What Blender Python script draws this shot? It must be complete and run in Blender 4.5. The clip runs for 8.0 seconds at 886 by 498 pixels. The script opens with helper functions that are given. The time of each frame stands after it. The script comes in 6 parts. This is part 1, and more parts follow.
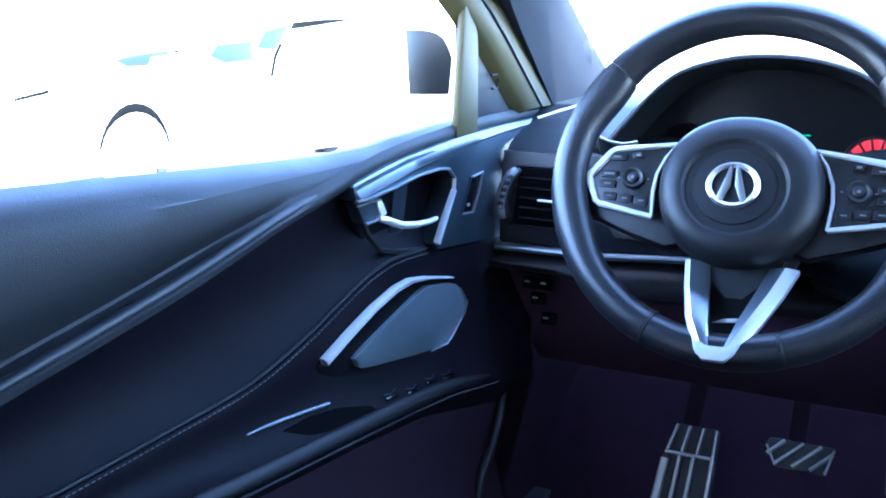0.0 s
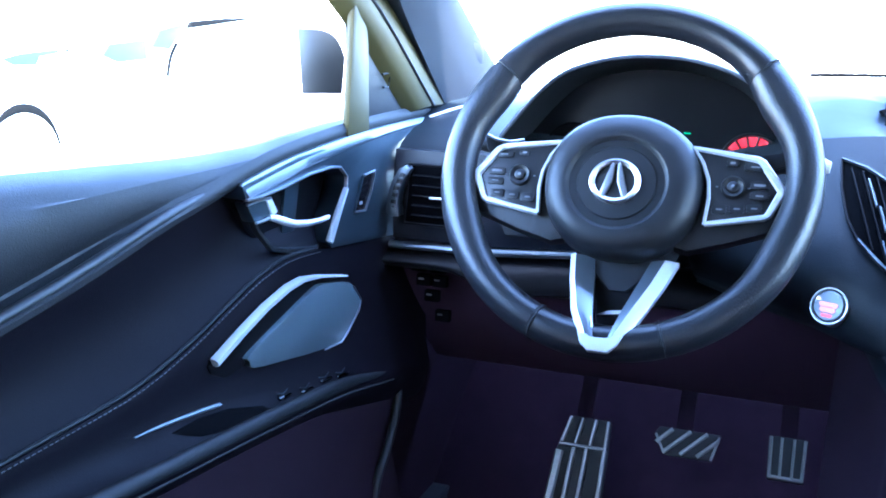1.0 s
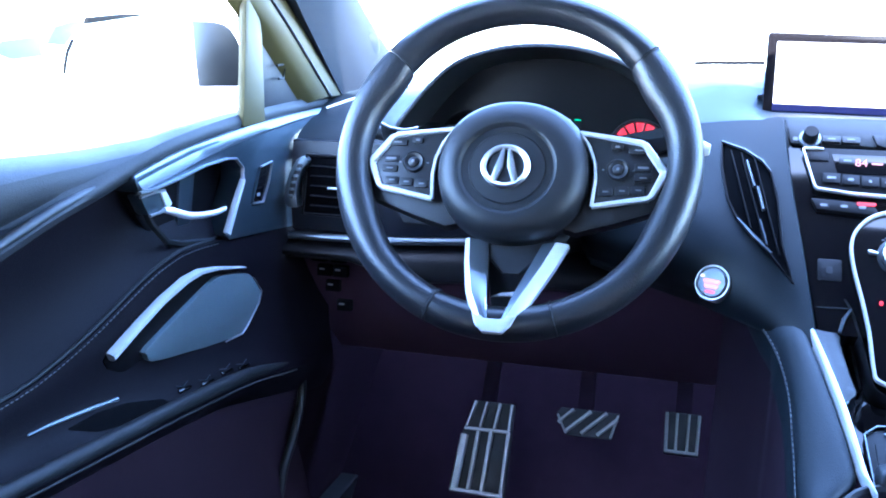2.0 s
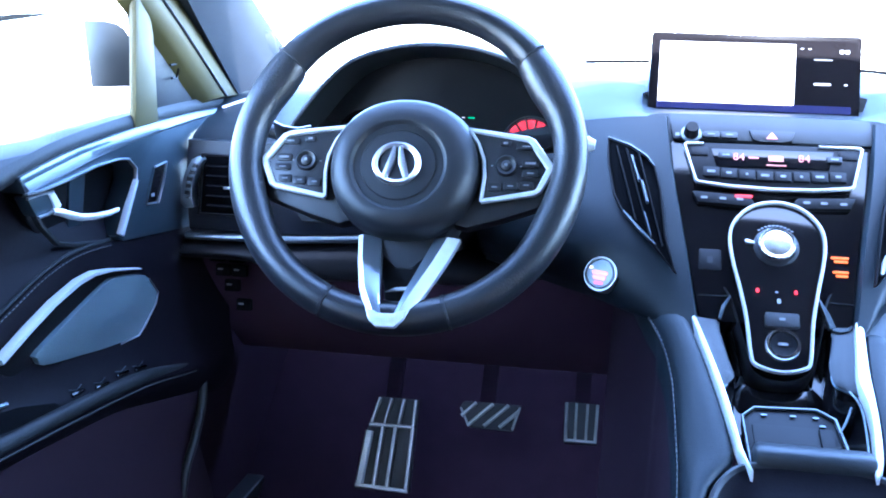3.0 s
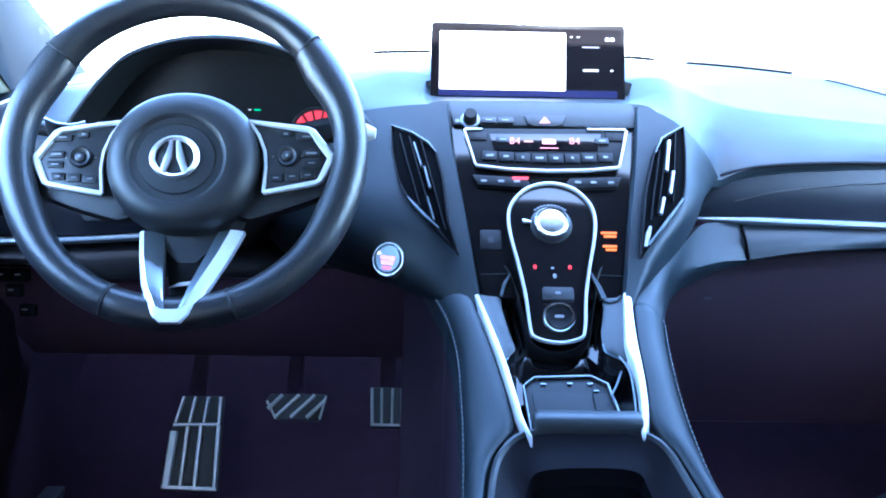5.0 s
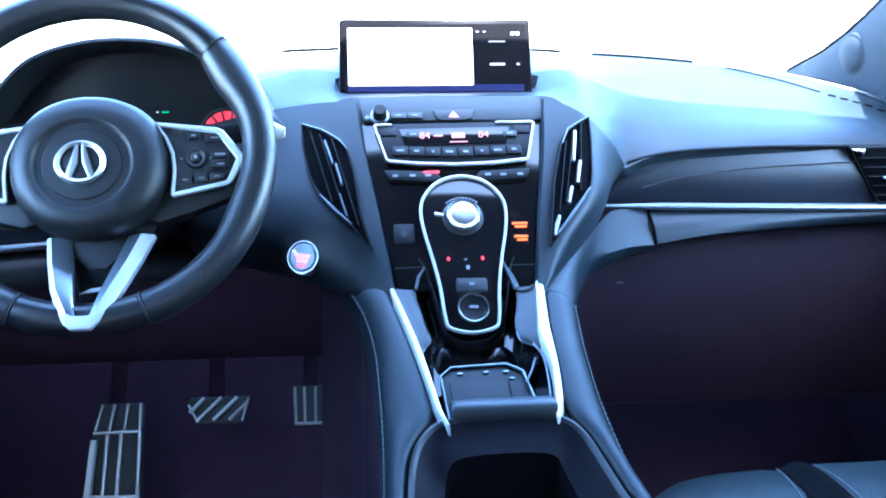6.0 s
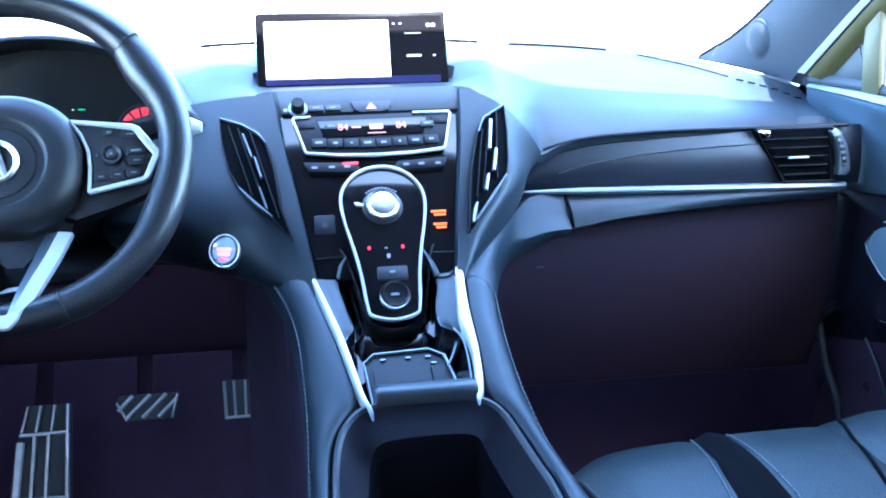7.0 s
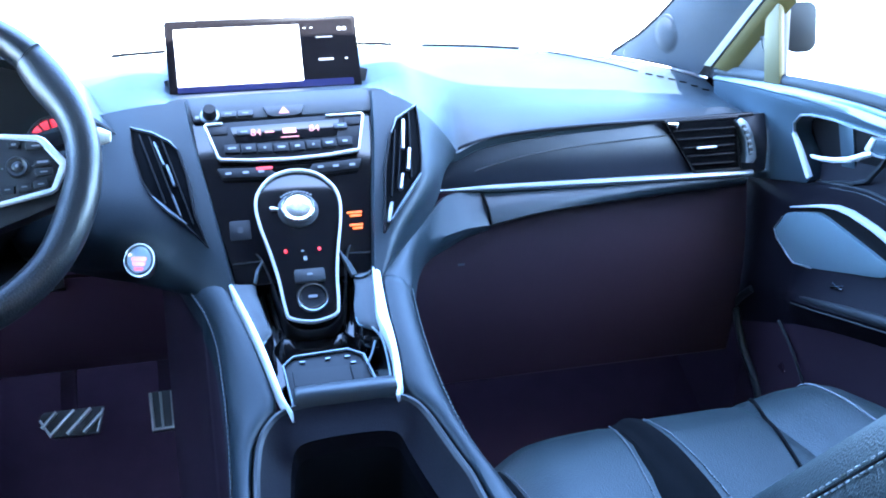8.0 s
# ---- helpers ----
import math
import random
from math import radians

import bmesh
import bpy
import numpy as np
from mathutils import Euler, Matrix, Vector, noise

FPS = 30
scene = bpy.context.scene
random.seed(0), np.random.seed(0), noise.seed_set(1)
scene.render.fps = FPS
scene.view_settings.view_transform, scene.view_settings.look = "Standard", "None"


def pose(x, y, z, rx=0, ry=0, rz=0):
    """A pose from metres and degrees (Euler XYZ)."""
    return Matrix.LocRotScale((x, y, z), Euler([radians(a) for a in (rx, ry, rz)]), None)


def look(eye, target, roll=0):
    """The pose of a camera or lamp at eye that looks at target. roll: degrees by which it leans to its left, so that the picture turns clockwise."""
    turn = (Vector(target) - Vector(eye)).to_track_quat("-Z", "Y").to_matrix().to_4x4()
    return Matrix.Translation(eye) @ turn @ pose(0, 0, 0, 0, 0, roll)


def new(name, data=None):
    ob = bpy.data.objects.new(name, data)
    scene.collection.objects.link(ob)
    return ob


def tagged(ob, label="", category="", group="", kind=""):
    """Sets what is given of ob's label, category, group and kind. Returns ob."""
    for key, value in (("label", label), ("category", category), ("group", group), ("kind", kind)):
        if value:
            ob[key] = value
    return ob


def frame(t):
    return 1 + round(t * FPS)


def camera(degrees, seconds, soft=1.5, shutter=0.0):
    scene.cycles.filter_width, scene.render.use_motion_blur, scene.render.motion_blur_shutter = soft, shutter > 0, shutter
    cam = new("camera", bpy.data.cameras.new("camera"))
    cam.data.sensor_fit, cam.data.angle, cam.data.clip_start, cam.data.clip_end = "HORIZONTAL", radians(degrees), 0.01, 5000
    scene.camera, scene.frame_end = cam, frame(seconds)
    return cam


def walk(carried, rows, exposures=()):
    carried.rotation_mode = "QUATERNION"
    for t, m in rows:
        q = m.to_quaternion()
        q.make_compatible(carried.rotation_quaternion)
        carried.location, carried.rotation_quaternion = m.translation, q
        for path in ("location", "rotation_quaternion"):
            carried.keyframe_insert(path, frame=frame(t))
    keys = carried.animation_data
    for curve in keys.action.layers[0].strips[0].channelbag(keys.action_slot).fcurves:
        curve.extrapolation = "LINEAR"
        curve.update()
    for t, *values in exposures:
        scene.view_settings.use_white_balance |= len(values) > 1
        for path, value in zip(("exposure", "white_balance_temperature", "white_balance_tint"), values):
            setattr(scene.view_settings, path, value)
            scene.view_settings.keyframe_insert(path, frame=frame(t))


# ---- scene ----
# A car's front cabin: x to the right, y ahead, z up from the ground outside; the steering wheel's hub is at y = 0.
cam = camera(48.0, 8.0, soft=1.9)
PATH = [
    (0, (-0.24, -0.965, 1.118), (-1.063, 0.817, 0.733), 2.2),
    (0.5, (-0.231, -0.964, 1.117), (-0.967, 0.858, 0.742), 2.2),
    (1, (-0.224, -0.967, 1.116), (-0.87, 0.888, 0.741), 2.5),
    (1.5, (-0.215, -0.972, 1.113), (-0.775, 0.91, 0.735), 2.3),
    (3, (-0.177, -0.989, 1.11), (-0.49, 0.951, 0.739), 1.9),
    (3.5, (-0.166, -0.992, 1.111), (-0.397, 0.96, 0.742), 1.9),
    (4, (-0.157, -0.993, 1.11), (-0.308, 0.967, 0.74), 1.4),
    (4.5, (-0.145, -0.999, 1.109), (-0.197, 0.965, 0.735), 1.4),
    (6, (-0.123, -1.017, 1.11), (0.063, 0.937, 0.726), -0.3),
    (6.5, (-0.117, -1.031, 1.11), (0.14, 0.914, 0.719), -0.8),
    (7, (-0.107, -1.04, 1.11), (0.204, 0.894, 0.708), -1.3),
    (7.5, (-0.095, -1.049, 1.108), (0.278, 0.874, 0.702), -1.7),
    (8, (-0.084, -1.058, 1.106), (0.347, 0.854, 0.707), -2.9),
]
EXPOSURES = [(0.0, 5.46, 5200, 15), (1.0, 5.88, 5200, 15), (2.0, 5.92, 5200, 15), (4.0, 5.94, 5210, 12), (6.0, 5.82, 5100, 6), (8.0, 6.00, 5200, 8)]
walk(cam, [(t, look(eye, target, roll)) for t, eye, target, roll in PATH], EXPOSURES)

# ---- world and sun ----
SUN_UP, SUN_ROUND = radians(56), radians(166)
world = bpy.data.worlds.new("sky")
scene.world = world
world.use_nodes = True
sky = world.node_tree.nodes.new("ShaderNodeTexSky")
sky.sky_type, sky.sun_disc = "NISHITA", False
sky.sun_elevation, sky.sun_rotation = SUN_UP, SUN_ROUND
back = world.node_tree.nodes["Background"]
back.inputs["Strength"].default_value = 0.15
world.node_tree.links.new(sky.outputs[0], back.inputs["Color"])
sun = new("sun", bpy.data.lights.new("sun", "SUN"))
sun.data.energy, sun.data.angle, sun.data.color = 2.0, radians(0.6), (1.0, 0.95, 0.88)
SUN_WAY = Vector((math.sin(SUN_ROUND) * math.cos(SUN_UP), math.cos(SUN_ROUND) * math.cos(SUN_UP), math.sin(SUN_UP)))
sun.matrix_world = Matrix.Translation((0, 0, 30)) @ SUN_WAY.to_track_quat("Z", "Y").to_matrix().to_4x4()


# ---- materials ----
def material(name, base, rough=0.5, metal=0.0, grain=900.0, bump=0.1, vary=0.15, wear=14.0, cells=False, coat=0.0, glow=None, power=0.0, shine=0.5):
    """A surface with broad stains and fine grain: base colour, roughness, fine relief."""
    m = bpy.data.materials.new(name)
    m.use_nodes = True
    t = m.node_tree
    n, link = t.nodes, t.links.new
    b = n["Principled BSDF"]
    place = n.new("ShaderNodeTexCoord")
    broad = n.new("ShaderNodeTexNoise")
    broad.inputs["Scale"].default_value, broad.inputs["Detail"].default_value = wear, 5
    link(place.outputs["Object"], broad.inputs["Vector"])
    fine = n.new("ShaderNodeTexVoronoi" if cells else "ShaderNodeTexNoise")
    fine.inputs["Scale"].default_value = grain
    link(place.outputs["Object"], fine.inputs["Vector"])
    mix = n.new("ShaderNodeMix")
    mix.data_type = "RGBA"
    mix.inputs["A"].default_value = (*[c * (1 - vary) for c in base], 1)
    mix.inputs["B"].default_value = (*[min(1, c * (1 + vary)) for c in base], 1)
    link(broad.outputs["Fac"], mix.inputs["Factor"])
    link(mix.outputs["Result"], b.inputs["Base Color"])
    span = n.new("ShaderNodeMapRange")
    span.inputs["To Min"].default_value, span.inputs["To Max"].default_value = max(0.02, rough * 0.82), min(1, rough * 1.2)
    link(broad.outputs["Fac"], span.inputs["Value"])
    link(span.outputs["Result"], b.inputs["Roughness"])
    b.inputs["Metallic"].default_value = metal
    b.inputs["Specular IOR Level"].default_value = shine
    b.inputs["Coat Weight"].default_value = coat
    b.inputs["Coat Roughness"].default_value = 0.05
    if bump:
        rise = n.new("ShaderNodeBump")
        rise.inputs["Strength"].default_value, rise.inputs["Distance"].default_value = bump, 0.001
        link(fine.outputs["Distance" if cells else "Fac"], rise.inputs["Height"])
        link(rise.outputs["Normal"], b.inputs["Normal"])
    if glow:
        b.inputs["Emission Color"].default_value = (*glow, 1)
        b.inputs["Emission Strength"].default_value = power
    return m


LEATHER = material("black_leather", (0.0115, 0.0138, 0.0160), 0.46, grain=1100, bump=0.14, vary=0.22, cells=True, shine=0.42)
SEATSKIN = material("seat_leather", (0.0068, 0.0115, 0.0122), 0.44, grain=520, bump=0.35, vary=0.25, wear=22, cells=True, shine=0.21)
SOFT = material("black_soft_plastic", (0.0100, 0.0120, 0.0136), 0.46, grain=1200, bump=0.16, cells=True, shine=0.37)
TRIMPANEL = material("dark_trim_panel", (0.0070, 0.0080, 0.0125), 0.38, grain=1500, bump=0.12, vary=0.2, shine=0.27)
TOPSKIN = material("dashboard_skin", (0.0074, 0.0116, 0.0150), 0.47, grain=900, bump=0.2, vary=0.2, wear=20, cells=True, shine=0.28)
HARD = material("black_hard_plastic", (0.007, 0.007, 0.008), 0.44, grain=1500, bump=0.2, shine=0.36)
RIM = material("wheel_leather", (0.010, 0.0105, 0.012), 0.29, grain=900, bump=0.18, vary=0.25, cells=True)
PERF = material("perforated_leather", (0.010, 0.0105, 0.012), 0.37, grain=430, bump=0.20, cells=True)
PIANO = material("piano_black", (0.004, 0.0035, 0.004), 0.10, bump=0.0, coat=0.06, vary=0.3, shine=0.24)
CHROME = material("chrome", (0.82, 0.83, 0.85), 0.12, metal=1.0, bump=0.0, vary=0.04)
SATIN = material("satin_silver", (0.55, 0.56, 0.58), 0.34, metal=1.0, grain=2500, bump=0.05, vary=0.06)
DARKTRIM = material("dark_satin_trim", (0.055, 0.076, 0.092), 0.36, metal=0.75, grain=2500, bump=0.05, vary=0.1)
PALETRIM = material("pale_satin_trim", (0.13, 0.15, 0.165), 0.36, metal=0.7, grain=2500, bump=0.05, vary=0.08)
SILVER = material("silver_paint", (0.60, 0.61, 0.62), 0.33, metal=0.4, grain=2500, bump=0.03, vary=0.05)
DIALMETAL = material("turned_metal", (0.72, 0.72, 0.70), 0.24, metal=1.0, grain=700, bump=0.25, vary=0.25, wear=60)
ALLOY = material("brushed_alloy", (0.54, 0.54, 0.55), 0.38, metal=1.0, grain=1600, bump=0.2, vary=0.15)
PEDALMETAL = material("worn_pedal_metal", (0.26, 0.255, 0.24), 0.42, metal=1.0, grain=900, bump=0.3, vary=0.4, wear=45)
FORKMETAL = material("satin_fork_metal", (0.17, 0.19, 0.21), 0.30, metal=0.75, grain=2200, bump=0.06, vary=0.12, wear=25)
RUBBER = material("black_rubber", (0.012, 0.012, 0.012), 0.7)
# Purple cast of these three blacks is lens flare put into the colour.
CARPET = material("black_carpet_flare_tint", (0.0150, 0.0074, 0.0122), 0.95, grain=1400, bump=1.0, vary=0.35, wear=30, shine=0.05)
MATT = material("matt_black_plastic_flare_tint", (0.0205, 0.0115, 0.0185), 0.6, grain=1300, bump=0.3, vary=0.2, shine=0.18)
# Lighter copy of the matt plastic; its extra brightness stands for footwell light.
KNEE_LIGHTENED = material("knee_plastic_lightened", (0.048, 0.026, 0.043), 0.65, grain=1300, bump=0.3, vary=0.2, shine=0.15)
DARKSATIN = material("dark_satin_plastic", (0.0042, 0.0040, 0.0046), 0.40, grain=1500, bump=0.1, shine=0.13)
PILLAR = material("grey_pillar_fabric", (0.021, 0.024, 0.028), 0.8, grain=1600, bump=0.4, shine=0.15)
LINING = material("black_headlining", (0.03, 0.03, 0.032), 0.9, grain=1500, bump=0.4)
BEIGE = material("beige_frame_paint", (0.052, 0.043, 0.012), 0.5, bump=0.05, shine=0.25)
DOORPAD = material("black_door_vinyl", (0.0066, 0.0076, 0.0088), 0.56, grain=800, bump=0.25, cells=True, shine=0.29)
# Leather darkened and purpled to hold the door's shade and lens flare.
DOORSKIN_SHADED = material("shaded_door_leather", (0.0038, 0.0030, 0.0048), 0.55, grain=900, bump=0.18, cells=True, shine=0.075)
HUBSKIN = material("airbag_cover_skin", (0.009, 0.0095, 0.011), 0.44, grain=1400, bump=0.14, vary=0.18, cells=True, shine=0.32)
PADBLACK = material("satin_black", (0.007, 0.007, 0.008), 0.4, grain=1500, bump=0.1)
# Seat suede and dark seams; also near-black colour painting shade in openings.
SUEDE_AND_SHADE = material("black_suede_and_shade", (0.0022, 0.0022, 0.0026), 0.95, grain=1500, bump=0.4, shine=0.03)
MESHGRILLE = material("speaker_grille", (0.098, 0.130, 0.145), 0.5, metal=0.4, grain=900, bump=0.5, cells=True)
PALETHREAD = material("pale_thread", (0.24, 0.25, 0.25), 0.7, grain=3000, bump=0.3)
THREAD = material("grey_thread", (0.09, 0.095, 0.10), 0.7, grain=3000, bump=0.3)
WHITEPAINT = material("white_paint", (0.80, 0.80, 0.79), 0.25, bump=0.0, vary=0.04, wear=3, coat=0.5)
BLACKTRIM = material("black_trim", (0.003, 0.003, 0.0025), 0.9, shine=0.05)
TYRE = material("tyre_rubber", (0.02, 0.02, 0.02), 0.75)
BLUEGLASS = material("blue_tinted_glass", (0.020, 0.031, 0.035), 0.35, bump=0.0, shine=0.08)
PALEGLASS = material("pale_glass", (0.45, 0.58, 0.60), 0.08, bump=0.0)
GROUND = material("pale_concrete", (0.42, 0.41, 0.39), 0.85, grain=60, bump=0.5, vary=0.25, wear=0.6)
ASPHALT_LINE = material("white_line_paint", (0.75, 0.75, 0.73), 0.7, grain=80, bump=0.3)
WALLS = material("pale_plaster", (0.60, 0.58, 0.54), 0.8, grain=20, bump=0.3, wear=0.5)
SHOW = material("display_glow", (0.02, 0.02, 0.02), 0.2, bump=0.0, glow=(1.0, 0.93, 0.93), power=0.12)
SHOWBLUE = material("display_blue_glow", (0.01, 0.01, 0.03), 0.2, bump=0.0, glow=(0.06, 0.07, 0.40), power=0.0028)
SHOWTEXT = material("display_text_glow", (0.05, 0.05, 0.05), 0.3, bump=0.0, glow=(0.9, 0.9, 1.0), power=0.03)
REDGLOW = material("red_glow", (0.1, 0.01, 0.01), 0.3, bump=0.0, glow=(1.0, 0.03, 0.05), power=0.035)
PINKGLOW = material("pale_red_glow", (0.1, 0.05, 0.05), 0.3, bump=0.0, glow=(1.0, 0.30, 0.32), power=0.030)
ORANGEGLOW = material("orange_glow", (0.1, 0.04, 0.01), 0.3, bump=0.0, glow=(1.0, 0.14, 0.015), power=0.045)
GREENGLOW = material("green_glow", (0.01, 0.1, 0.05), 0.3, bump=0.0, glow=(0.05, 1.0, 0.4), power=0.02)
MIRROR = material("mirror", (0.034, 0.039, 0.043), 0.30, metal=1.0, bump=0.0, vary=0.02)
WHITEPLASTIC = material("pale_plastic", (0.38, 0.38, 0.36), 0.4, bump=0.05)
WHITEMARK = material("white_print", (0.14, 0.14, 0.15), 0.5, bump=0.0)


def clear_glass(name, tint):
    """A thin pane: clear but for a slight mirror."""
    m = bpy.data.materials.new(name)
    m.use_nodes = True
    t = m.node_tree
    t.nodes.remove(t.nodes["Principled BSDF"])
    clear, gloss, mix, edge, power = (t.nodes.new("ShaderNode" + k) for k in ("BsdfTransparent", "BsdfGlossy", "MixShader", "LayerWeight", "Math"))
    clear.inputs["Color"].default_value, gloss.inputs["Roughness"].default_value, edge.inputs["Blend"].default_value = (*tint, 1), 0.02, 0.3
    power.operation, power.inputs[1].default_value = "POWER", 5.0
    t.links.new(edge.outputs["Facing"], power.inputs[0])
    t.links.new(power.outputs[0], mix.inputs[0])
    t.links.new(clear.outputs[0], mix.inputs[1])
    t.links.new(gloss.outputs[0], mix.inputs[2])
    t.links.new(mix.outputs[0], t.nodes["Material Output"].inputs["Surface"])
    return m


PANE = clear_glass("window_glass", (0.95, 0.97, 0.97))


# ---- builders ----
def thing(name, label, category, at=(0, 0, 0), group="", kind=""):
    ob = new(name)
    ob.empty_display_size = 0.02
    ob.location = at
    return tagged(ob, label, category, group, kind)


def part(name, bm, mat, parent=None, label="", smooth=True, kind=""):
    """Links a bmesh, given in world metres, as one mesh under a thing or a part."""
    data = bpy.data.meshes.new(name)
    bmesh.ops.recalc_face_normals(bm, faces=bm.faces[:])
    bm.to_mesh(data)
    bm.free()
    for p in data.polygons:
        p.use_smooth = smooth
    if smooth:
        data.set_sharp_from_angle(angle=radians(38))
    data.materials.append(mat)
    ob = new(name, data)
    if parent:
        spot, up = Vector((0, 0, 0)), parent
        while up:
            spot += up.location
            up = up.parent
        ob.parent = parent
        data.transform(Matrix.Translation(-spot))
    return tagged(ob, label, kind=kind)


def plane_frame(origin, up, right=(1, 0, 0)):
    """A pose whose x is right, y is up the surface and z points out of it."""
    r, u = Vector(right).normalized(), Vector(up)
    u = (u - r * u.dot(r)).normalized()
    o = r.cross(u)
    m = Matrix((r, u, o)).transposed().to_4x4()
    m.translation = origin
    return m


def soften(bm, size, steps=2, angle=30):
    if size:
        edges = [e for e in bm.edges if len(e.link_faces) == 2 and e.calc_face_angle(0) > radians(angle)]
        bmesh.ops.bevel(bm, geom=edges, offset=size, segments=steps, profile=0.6, affect="EDGES", clamp_overlap=True)


def prism(outline, m, depth, bevel=0.0, lift=0.0, bm=None, dome=0.0):
    """An outline in the plane of pose m, raised by lift, with that depth behind it."""
    own = bmesh.new()
    top = [own.verts.new(m @ Vector((x, y, lift))) for x, y in outline]
    low = [own.verts.new(m @ Vector((x, y, lift - depth))) for x, y in outline]
    k = len(outline)
    own.faces.new(top), own.faces.new(low[::-1])
    for i in range(k):
        own.faces.new((top[i], low[i], low[(i + 1) % k], top[(i + 1) % k]))
    bmesh.ops.recalc_face_normals(own, faces=own.faces[:])
    soften(own, bevel)
    return merge(bm, own)


def merge(bm, own):
    if bm is None:
        return own
    data = bpy.data.meshes.new("join")
    own.to_mesh(data)
    own.free()
    bm.from_mesh(data)
    bpy.data.meshes.remove(data)
    return bm


def slab(points, way, bevel=0.0, bm=None):
    """A polygon in space, thickened along way."""
    own = bmesh.new()
    way = Vector(way)
    top = [own.verts.new(Vector(p)) for p in points]
    low = [own.verts.new(Vector(p) + way) for p in points]
    k = len(points)
    own.faces.new(top), own.faces.new(low[::-1])
    for i in range(k):
        own.faces.new((top[i], low[i], low[(i + 1) % k], top[(i + 1) % k]))
    bmesh.ops.recalc_face_normals(own, faces=own.faces[:])
    soften(own, bevel)
    return merge(bm, own)


def box(centre, size, bevel=0.0, m=None, bm=None):
    x, y, z = (s / 2 for s in size)
    m = (m or Matrix()) @ Matrix.Translation(centre)
    return prism([(-x, -y), (x, -y), (x, y), (-x, y)], m, 2 * z, bevel, z, bm)


def loft(rings, closed=True, caps=True, loop=False, bm=None):
    """Skins rows of points, each row as long as the others."""
    own = bmesh.new()
    rows = [[own.verts.new(Vector(p)) for p in r] for r in rings]
    k = len(rows[0])
    for a, b in list(zip(rows, rows[1:])) + ([(rows[-1], rows[0])] if loop else []):
        for i in range(k if closed else k - 1):
            own.faces.new((a[i], a[(i + 1) % k], b[(i + 1) % k], b[i]))
    if caps and closed and not loop:
        own.faces.new(rows[0][::-1]), own.faces.new(rows[-1])
    return merge(bm, own)


def smooth_line(points, n=8, closed=False):
    """A Catmull-Rom curve through points."""
    p = [Vector(q) for q in points]
    k = len(p)
    out = []
    for i in range(k if closed else k - 1):
        a, b, c, d = (p[(i + j) % k] if closed else p[min(max(i + j, 0), k - 1)] for j in (-1, 0, 1, 2))
        for s in range(n):
            f = s / n
            out.append(0.5 * ((2 * b) + (c - a) * f + (2 * a - 5 * b + 4 * c - d) * f * f + (3 * b - a - 3 * c + d) * f ** 3))
    if not closed:
        out.append(p[-1])
    return out


def tube(points, r, sides=10, closed=False, flat=1.0, up=(0, 0, 1), bm=None):
    """A round bar along points; r a number or one per point; flat squeezes it across up."""
    p = [Vector(q) for q in points]
    k = len(p)
    rings = []
    for i in range(k):
        a, b = (p[(i - 1) % k], p[(i + 1) % k]) if closed else (p[max(i - 1, 0)], p[min(i + 1, k - 1)])
        way = (b - a).normalized()
        side = way.cross(Vector(up))
        side = side.normalized() if side.length > 1e-5 else Vector((1, 0, 0))
        high = side.cross(way).normalized()
        rr = r[i] if isinstance(r, (list, tuple)) else r
        rings.append([p[i] + (side * math.cos(v) + high * math.sin(v) * flat) * rr for v in [2 * math.pi * j / sides for j in range(sides)]])
    return loft(rings, True, True, closed, bm)


def strip(points, m, width, height, lift=0.0, closed=False, bm=None, taper=None):
    """A raised flat band along a line in the plane of pose m."""
    p = [Vector((q[0], q[1])) for q in points]
    k = len(p)
    rings = []
    for i in range(k):
        a, b = (p[(i - 1) % k], p[(i + 1) % k]) if closed else (p[max(i - 1, 0)], p[min(i + 1, k - 1)])
        way = (b - a).normalized()
        w = width * (taper[i] if taper else 1) / 2
        s = Vector((-way.y, way.x)) * w
        c = s * 0.6
        rings.append([m @ Vector((*(p[i] + o), lift + h)) for o, h in ((s, 0), (s, height * 0.6), (c, height), (-c, height), (-s, height * 0.6), (-s, 0))])
    return loft(rings, True, True, closed, bm)


def disc(m, centre, r, profile, sides=32, bm=None):
    """A turned shape: profile rows of (radius share, height) round a centre in the plane of pose m."""
    rings = [[m @ Vector((centre[0] + r * f * math.cos(v), centre[1] + r * f * math.sin(v), h)) for v in [2 * math.pi * j / sides for j in range(sides)]] for f, h in profile]
    return loft(rings, True, True, False, bm)


def lerp_table(table, x):
    """Smooth reading of rows (x, a, b, ...) at x, without overshoot."""
    if x <= table[0][0]:
        return table[0][1:]
    if x >= table[-1][0]:
        return table[-1][1:]
    k = next(i for i in range(len(table) - 1) if x <= table[i + 1][0])
    x0, x1 = table[k][0], table[k + 1][0]
    f = (x - x0) / (x1 - x0)
    out = []
    for c in range(1, len(table[0])):
        def slope(i):
            return (table[i + 1][c] - table[i][c]) / (table[i + 1][0] - table[i][0])

        def tangent(i):
            if i == 0:
                return slope(0)
            if i == len(table) - 1:
                return slope(i - 1)
            p, q = slope(i - 1), slope(i)
            return 0.0 if p * q <= 0 else 2 * p * q / (p + q)
        h = x1 - x0
        a, e, m, n = table[k][c], table[k + 1][c], tangent(k) * h, tangent(k + 1) * h
        out.append((2 * f ** 3 - 3 * f ** 2 + 1) * a + (f ** 3 - 2 * f ** 2 + f) * m + (3 * f ** 2 - 2 * f ** 3) * e + (f ** 3 - f ** 2) * n)
    return tuple(out)


